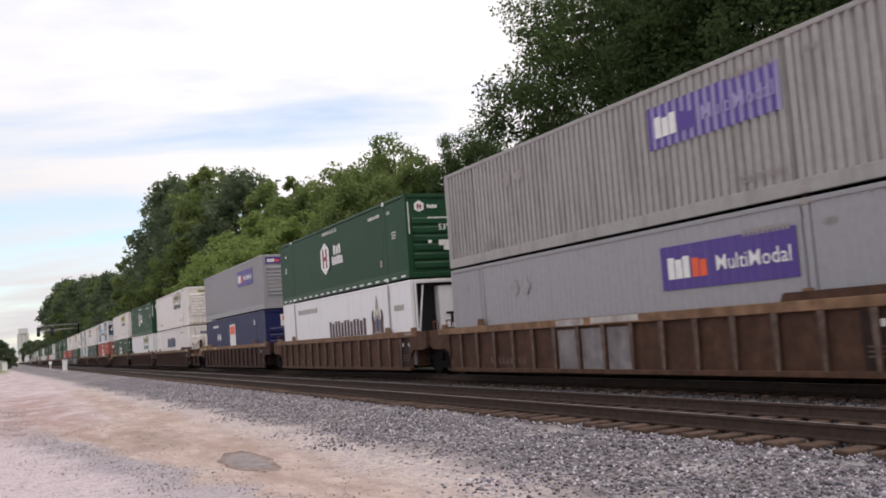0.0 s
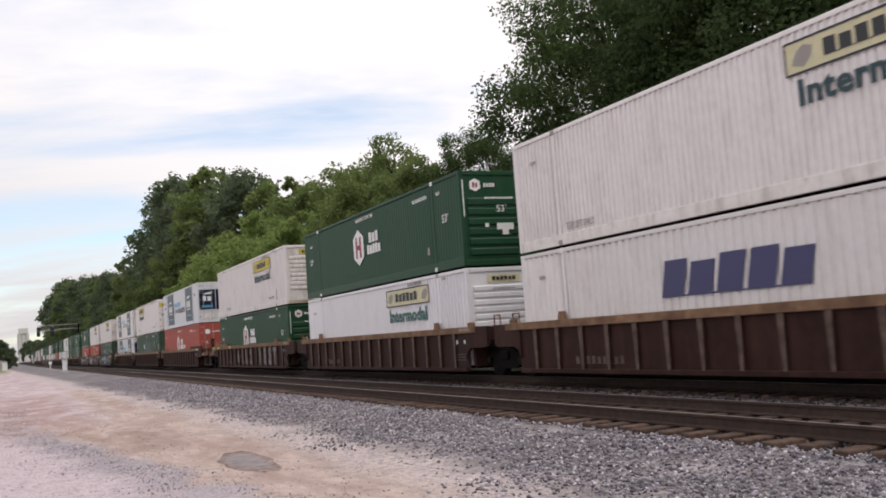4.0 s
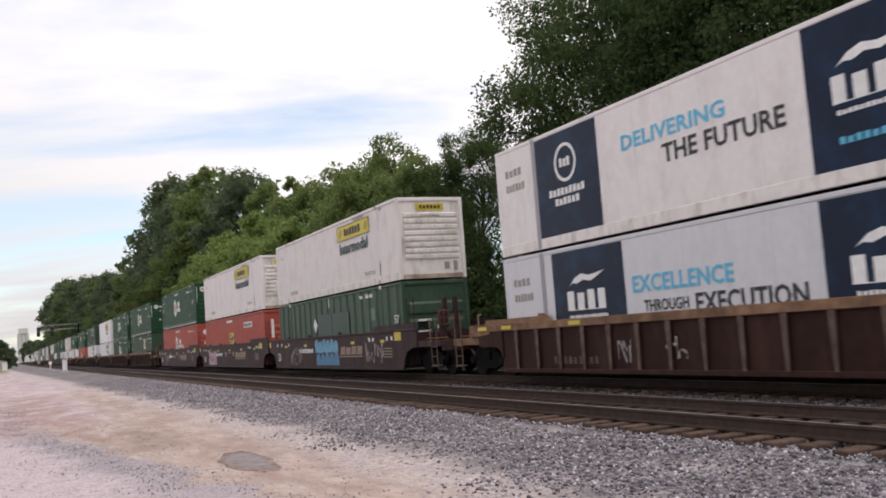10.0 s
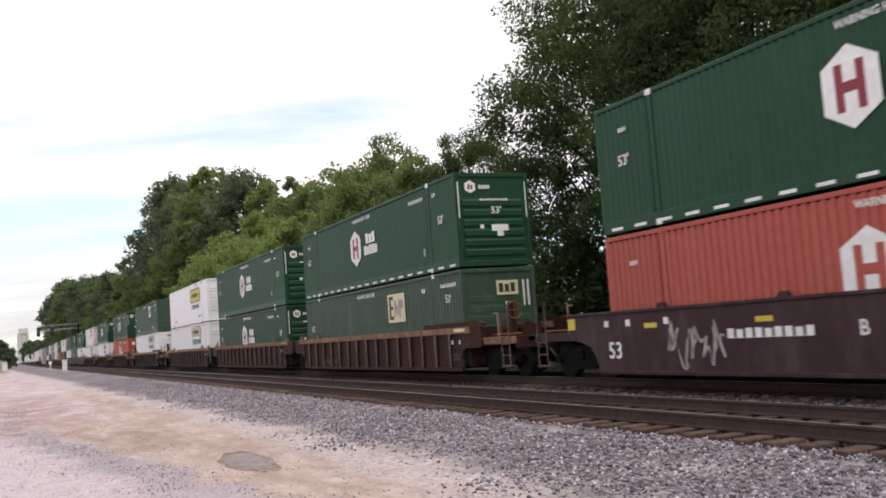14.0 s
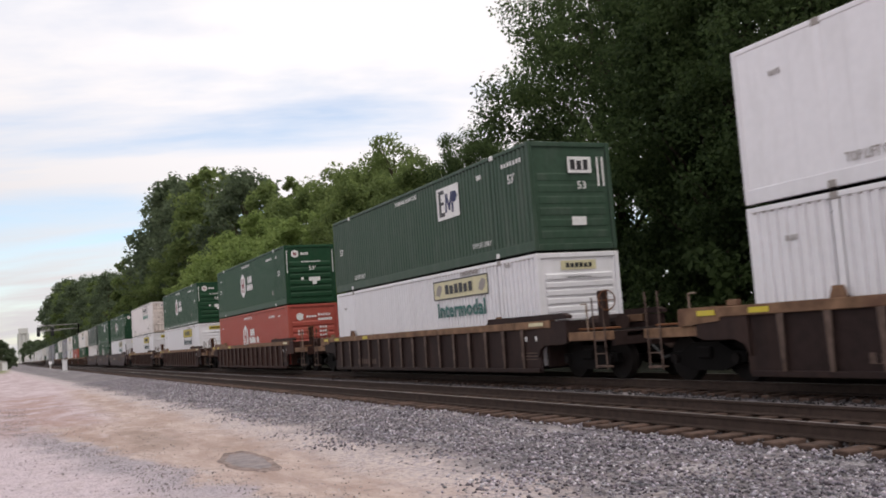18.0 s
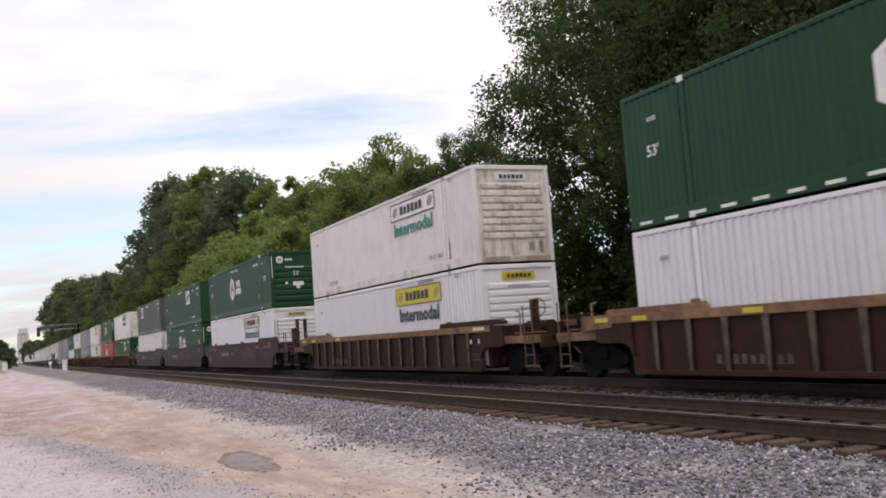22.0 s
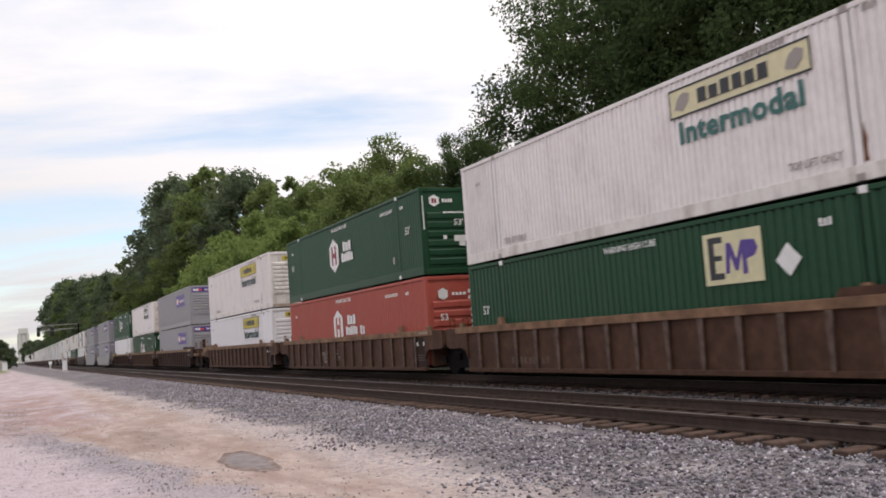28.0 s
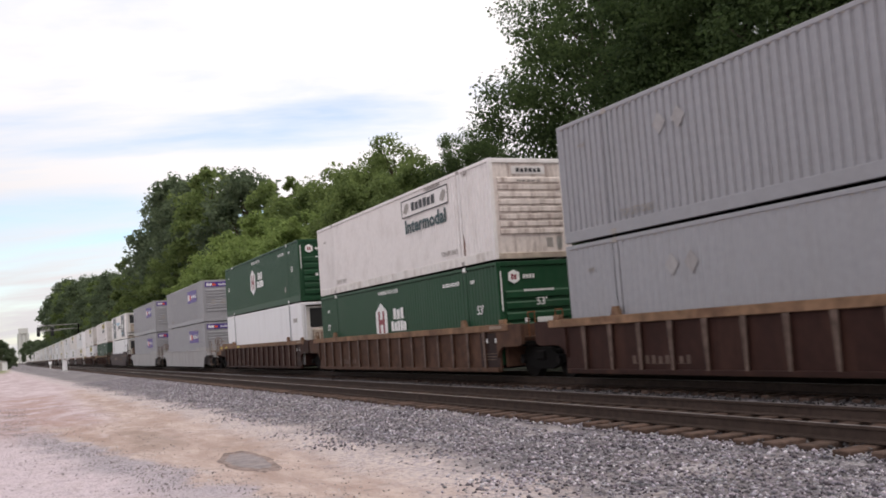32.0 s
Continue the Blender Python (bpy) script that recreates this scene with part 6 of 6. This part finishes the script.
def leaf_mesh(name, seed, blobs, per, size, material, shell_bias=0.5):
    """Many small bent leaf sprays, gathered round the limb ends."""
    rng = np.random.default_rng(seed)
    cs = np.repeat(np.array([b[:3] for b in blobs]), per, axis=0)
    rs = np.repeat(np.array([b[3] for b in blobs]), per)
    k = len(cs)
    d = rng.normal(size=(k, 3))
    d /= np.linalg.norm(d, axis=1)[:, None]
    r = rs * (rng.random(k) ** shell_bias)
    c = cs + d * r[:, None] * np.array([1.0, 1.0, 0.72])
    nrm = d * 0.6 + rng.normal(size=(k, 3)) * 0.6 + np.array([0, 0, 0.5])
    nrm /= np.linalg.norm(nrm, axis=1)[:, None]
    u = np.cross(nrm, rng.normal(size=(k, 3)))
    u /= np.linalg.norm(u, axis=1)[:, None]
    w = np.cross(nrm, u)
    s = rng.uniform(size[0], size[1], (k, 1))
    tip, base = c + u * s, c - u * s
    l_, r_ = c + w * s * 0.62 + nrm * s * 0.22, c - w * s * 0.62 + nrm * s * 0.22
    v = np.stack([base, r_, tip, l_], 1)
    me = bpy.data.meshes.new(name)
    me.vertices.add(k * 4)
    me.vertices.foreach_set("co", v.reshape(-1))
    me.loops.add(k * 6)
    me.polygons.add(k * 2)
    idx = (np.array([0, 1, 2, 0, 2, 3])[None] + (np.arange(k) * 4)[:, None]).reshape(-1)
    me.loops.foreach_set("vertex_index", idx)
    me.polygons.foreach_set("loop_start", np.arange(0, k * 6, 3))
    me.update(calc_edges=True)
    me.materials.append(material)
    return me


def make_tree(seed, h, spread, base_h, lobes, clumps, per, leaf, size, label, lobe_r=0.36, clump_r=0.50):
    """Tapered trunk, limbs to the lobes of the crown, and clumps of leaves over each lobe; its crown is a part that sways."""
    rng = random.Random(seed)
    t = thing("tree", label, "tree", "trees along the track")
    trunk = Shape()
    pts = [Vector((0, 0, -0.3))]
    for i in range(6):
        pts.append(Vector((rng.uniform(-0.25, 0.25) * (i + 1) / 2, rng.uniform(-0.25, 0.25) * (i + 1) / 2, h * 0.78 * (i + 1) / 6)))
    r0 = h * 0.017
    for i in range(6):
        trunk.cyl(pts[i], pts[i + 1], r0 * (1 - i / 7.5), r0 * (1 - (i + 1) / 7.5), 8)
    blobs = []
    for i in range(lobes):
        f = (i + rng.random()) / lobes
        prof = math.sin(math.pi * min(1, 0.20 + 0.72 * f)) ** 0.6
        big = spread * lobe_r * rng.uniform(0.75, 1.25) * (0.7 + 0.3 * prof)
        z = base_h + big * 0.5 + (h - base_h - big * 1.2) * f
        a = i * 2.39996 + rng.uniform(-0.5, 0.5)
        rr = max(0.0, spread * prof - big * 0.9) * rng.uniform(0.55, 1.0)
        core = Vector((rr * math.cos(a), rr * math.sin(a), z))
        out = Vector((math.cos(a), math.sin(a), 0.55)) * 0.55
        for _ in range(clumps):
            d = Vector((rng.gauss(0, 1), rng.gauss(0, 1), rng.gauss(0, 1))).normalized() + out
            q = core + d.normalized() * big * rng.uniform(0.45, 1.0)
            blobs.append((q.x, q.y, q.z, big * clump_r * rng.uniform(0.6, 1.15)))
        j = min(5, max(1, int((z - h * 0.16) / (h * 0.78) * 6)))
        p = pts[j]
        mid = (p + core) / 2 + Vector((rng.uniform(-0.4, 0.4), rng.uniform(-0.4, 0.4), rng.uniform(-0.2, 0.5)))
        trunk.cyl(p, mid, r0 * 0.34, r0 * 0.2, 5).cyl(mid, core, r0 * 0.2, r0 * 0.06, 5)
    part("trunk", trunk, M["bark"], t)
    part("crown", leaf_mesh("crown", seed, blobs, per, size, M[leaf], 0.5), M[leaf], t)
    return t


SWAY = []


def plant(proto, x, y, rz, s=1.0, z=-0.5):
    m = pose(x, y, z, 0, 0, rz)
    if proto.get("placed"):
        ob = copy_thing(proto, m)
    else:
        ob = proto
        ob["placed"] = 1
        ob.matrix_basis = m
    ob.scale = (s, s, s)
    SWAY.append(ob)
    return ob


oak = make_tree(11, 19.0, 6.6, 3.0, 34, 15, 165, "leaf_dark", (0.055, 0.115), "tall dark oak beside the track", 0.34)
oak_b = make_tree(12, 18.0, 6.0, 2.5, 32, 15, 165, "leaf_dark", (0.055, 0.115), "tall dark leafy tree beside the track", 0.36)
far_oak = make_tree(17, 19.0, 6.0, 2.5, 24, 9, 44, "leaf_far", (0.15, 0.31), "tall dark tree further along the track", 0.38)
far_oak_b = make_tree(18, 18.0, 5.6, 2.0, 24, 9, 44, "leaf_mid", (0.15, 0.31), "tall green tree further along the track", 0.38)
maple = make_tree(13, 15.0, 5.3, 1.2, 26, 11, 80, "leaf_mid", (0.09, 0.19), "broad mid-green tree beside the track", 0.36)
fresh = make_tree(14, 11.0, 5.0, 0.6, 24, 11, 80, "leaf_light", (0.09, 0.19), "fresh yellow-green tree beside the track", 0.36)
wispy = make_tree(15, 16.4, 2.6, 6.0, 24, 6, 48, "leaf_mid", (0.07, 0.15), "thin open-crowned tree above the others", 0.34, 0.95)
bush = make_tree(16, 3.6, 2.8, 0.1, 14, 9, 42, "leaf_dark", (0.06, 0.12), "dark undergrowth bush at the wood's edge", 0.4)
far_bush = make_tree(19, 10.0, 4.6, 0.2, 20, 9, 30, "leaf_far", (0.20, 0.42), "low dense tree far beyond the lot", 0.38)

rt = random.Random(5)
# the big dark trees near the camera; those from x -10 up are unseen and only block light
for x, y, s, p in ((-34.2, 25.4, 1.03, oak), (-28.0, 26.0, 1.12, oak_b), (-22.0, 25.0, 1.06, oak), (-16.5, 26.0, 1.08, oak_b), (-9.0, 25.5, 1.05, far_oak), (-1.0, 26, 1.05, far_oak),
                   (-30.5, 33.5, 1.15, oak), (-10.0, 33.5, 1.25, far_oak), (-40.0, 36.0, 0.95, far_oak), (-2, 34, 1.25, far_oak_b)):
    plant(p, x, y, rt.uniform(0, 360), s)
plant(oak_b, -48.0, 25.5, 70, 0.75)
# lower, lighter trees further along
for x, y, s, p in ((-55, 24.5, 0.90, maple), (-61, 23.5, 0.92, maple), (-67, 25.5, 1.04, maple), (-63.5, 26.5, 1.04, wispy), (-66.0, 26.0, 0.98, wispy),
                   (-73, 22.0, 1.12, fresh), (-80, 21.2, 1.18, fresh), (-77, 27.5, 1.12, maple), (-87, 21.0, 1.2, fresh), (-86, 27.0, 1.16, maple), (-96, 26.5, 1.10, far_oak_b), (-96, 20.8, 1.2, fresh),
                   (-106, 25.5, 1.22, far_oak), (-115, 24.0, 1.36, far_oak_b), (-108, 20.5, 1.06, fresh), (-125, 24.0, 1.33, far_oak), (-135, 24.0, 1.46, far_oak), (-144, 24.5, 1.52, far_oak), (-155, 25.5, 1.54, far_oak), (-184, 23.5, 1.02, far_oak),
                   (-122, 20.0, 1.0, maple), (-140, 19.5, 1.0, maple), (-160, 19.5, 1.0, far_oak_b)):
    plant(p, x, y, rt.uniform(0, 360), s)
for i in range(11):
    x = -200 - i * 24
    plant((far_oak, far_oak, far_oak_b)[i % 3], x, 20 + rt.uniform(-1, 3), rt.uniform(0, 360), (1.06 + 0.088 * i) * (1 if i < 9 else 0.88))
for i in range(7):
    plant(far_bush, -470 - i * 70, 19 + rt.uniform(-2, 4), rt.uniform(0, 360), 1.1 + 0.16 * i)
# the depth of the wood
for i in range(10):
    plant((far_oak, far_oak_b)[i % 2], 16 - i * 7.5, 42 + rt.uniform(-2, 3), rt.uniform(0, 360), rt.uniform(0.66, 0.82))
# beyond the curve of the lot, on the camera's side of the line
for x, y, s in ((-318, -2.2, 0.92), (-324, -6.5, 1.0), (-332, -1.4, 0.8), (-330, -11, 1.05), (-345, -16, 1.1), (-340, 0.6, 0.55)):
    plant(far_bush, x, y, rt.uniform(0, 360), s)
for i in range(26):
    x = -13 - i * 3.6
    plant(bush, x, (21.8, 24.2)[i % 2] + rt.uniform(-0.5, 0.8), rt.uniform(0, 360), rt.uniform(0.9, 1.3) * (1, 1.5)[i % 2])

# ---- far things by the line ----


def equipment_cabinet():
    c = thing("signal_cabinet", "pale grey metal signal cabinet on the ground beside the track", "cabinet", m=pose(-142, 7.15, LOT) @ Matrix.Scale(0.80, 4))
    part("body", Shape().box(-0.4, 0.4, -0.42, 0.42, 0.12, 2.0, 0.03), M["concrete"], c)
    part("roof", Shape().box(-0.46, 0.46, -0.48, 0.48, 2.0, 2.12, 0.03), M["white"], c)
    part("base", Shape().box(-0.45, 0.45, -0.47, 0.47, -0.1, 0.12), M["concrete"], c)
    d = part("door", Shape().box(0.4, 0.43, -0.34, 0.34, 0.25, 1.9, 0.01), M["white"], c)
    part("handle", Shape().box(0.43, 0.47, 0.2, 0.24, 1.0, 1.2), M["steel"], d)


equipment_cabinet()
mk = thing("marker_post", "short pale post beside the track", "post", m=pose(-205, 7.6, LOT))
part("post", Shape().box(-0.12, 0.12, -0.14, 0.14, -0.2, 1.5, 0.02), M["concrete"], mk)
part("plate", Shape().box(0.12, 0.15, -0.3, 0.3, 0.9, 1.5, 0.01), M["white"], mk)


def signal_bridge():
    g = thing("signal_cantilever", "pale metal signal cantilever over the track", "railway signal", m=pose(-255, 16.4, -0.4))
    part("mast", Shape().cyl((0, 0, 0), (0, 0, 10.6), 0.22, 0.18, 12), M["dark"], g)
    part("footing", Shape().box(-0.6, 0.6, -0.6, 0.6, -0.2, 0.3, 0.05), M["concrete"], g)
    for z in (9.4, 10.5):
        part("arm", Shape().box(-0.10, 0.10, -9.6, -5.6, z, z + 0.18, 0.02), M["cargrey"], g)
        part("arm_root", Shape().box(-0.10, 0.10, -5.6, 0.1, z + 0.03, z + 0.19, 0.02), M["cargrey"], g)
    for i in range(5):
        y = -9.5 + i * 0.78
        part("brace", Shape().cyl((0, y, 9.5), (0, y + 0.78, 10.6), 0.05, seg=6), M["cargrey"], g)
    part("walkway", Shape().box(-0.5, 0.5, -9.6, -4.0, 9.15, 9.25), M["cargrey"], g)
    for y in (-9.4, -6.2):
        h = part("signal_head", Shape().box(0.12, 0.35, y - 0.42, y + 0.42, 7.9, 10.1, 0.15), M["rubber"], g, "black signal head")
        for z in (8.4, 9.0, 9.6):
            part("hood", Shape().cyl((0.3, y, z), (0.7, y, z), 0.16, seg=10), M["rubber"], h)


signal_bridge()


def far_tower():
    g = thing("grain_elevator", "pale concrete grain elevator far down the line", "elevator", m=pose(-1500, 20.5, -1))
    for i in range(3):
        part("silo", Shape().cyl((0, -5.2 + i * 5.2, 0), (0, -5.2 + i * 5.2, 44), 2.9, seg=20), M["concrete"], g)
    part("headhouse", Shape().box(-3.5, 3.5, -6.5, 6.5, 44, 52, 0.2), M["concrete"], g)


far_tower()


def shed():
    g = thing("shed", "small white shed among the far bushes", "shed", m=pose(-262, -1.9, LOT))
    part("wall", Shape().box(-1.6, 1.6, -1.9, 1.6, 0, 2.1, 0.02), M["white"], g)
    part("roof", Shape().add([(-1.8, -2.1, 2.1), (1.8, -2.1, 2.1), (1.8, 1.8, 2.1), (-1.8, 1.8, 2.1), (-1.8, -0.15, 2.75), (1.8, -0.15, 2.75)], [(0, 1, 5, 4), (2, 3, 4, 5), (0, 4, 3), (1, 2, 5), (3, 2, 1, 0)]), M["grey"], g)
    part("door", Shape().box(1.6, 1.63, -0.5, 0.4, 0.02, 1.9), M["grey"], g)


shed()

# ---- ties ----
tie_mesh = Shape().box(-0.115, 0.115, -1.30, 1.30, -0.165, 0.0, 0.014).mesh("tie", M["tie"])
rq = random.Random(9)
far_ties = Shape()
for i in range(1100):
    x = 8 - i * 0.50
    for yc, tr in ((NEAR_C, near_track), (FAR_C, far_track)):
        yy, zz = yc + rq.uniform(-0.06, 0.06), -0.187 - rq.uniform(0, 0.012)
        if -62 < x and yc == NEAR_C or -24 < x:
            t = new("tie", tie_mesh)
            t.parent = tr
            t.matrix_basis = pose(x + rq.uniform(-0.03, 0.03), yy, zz, 0, 0, rq.uniform(-1.2, 1.2))
        else:
            far_ties.box(x - 0.115, x + 0.115, yy - 1.3, yy + 1.3, zz - 0.16, zz)
ft = part("far_ties", far_ties, M["tie"], near_track, "timber ties further along both tracks")
ft["kind"] = "stuff"


# ---- what moves ----
def travelled(t):
    """Metres that the train has gone by t seconds."""
    return 16.74 * t + 0.23 * t * t / 64 + 0.08 * t ** 3 / 3072


def motions():
    times = [0.0, 4.0, 8.0, 12.0, 16.0, 20.0, 24.0, 28.0, 32.0]
    for ob, s, y, z in MOVERS:
        walk(ob, [(t, pose(s + travelled(t), y, z)) for t in times])
    # all wheelsets roll alike with the train: one turn for leading and one for trailing axles
    first = {}
    for ob, s, y, z in MOVERS:
        for tr in ob.children:
            for ws in tr.children:
                if not ws.name.startswith("wheelset"):
                    continue
                key = round(ws.location.x, 2)
                if key not in first:
                    at = Matrix.Translation(ws.location)
                    walk(ws, [(k / 30, at @ pose(0, 0, 0, 0, math.degrees(travelled(k / 30) / 0.47) % 360.0, 0)) for k in range(961)])
                    first[key] = ws.animation_data
                else:
                    ws.rotation_mode = "QUATERNION"
                    turn = ws.animation_data_create()
                    turn.action, turn.action_slot = first[key].action, first[key].action_slot
    rs = random.Random(21)
    for i, tree in enumerate(SWAY[:36]):
        crown = [c for c in tree.children if c.name.startswith("crown")][0]
        ph, amp = rs.uniform(0, 6.28), rs.uniform(0.18, 0.34)
        rows = []
        for k in range(33):
            g = 0.6 + 0.4 * math.sin(k * 0.37 + ph * 2)
            rows.append((float(k), pose(0, 0, 0, amp * g * math.sin(k * 1.9 + ph), amp * g * math.cos(k * 2.3 + ph * 1.7), 0.3 * g * math.sin(k * 1.1 + ph))))
        walk(crown, rows)


motions()
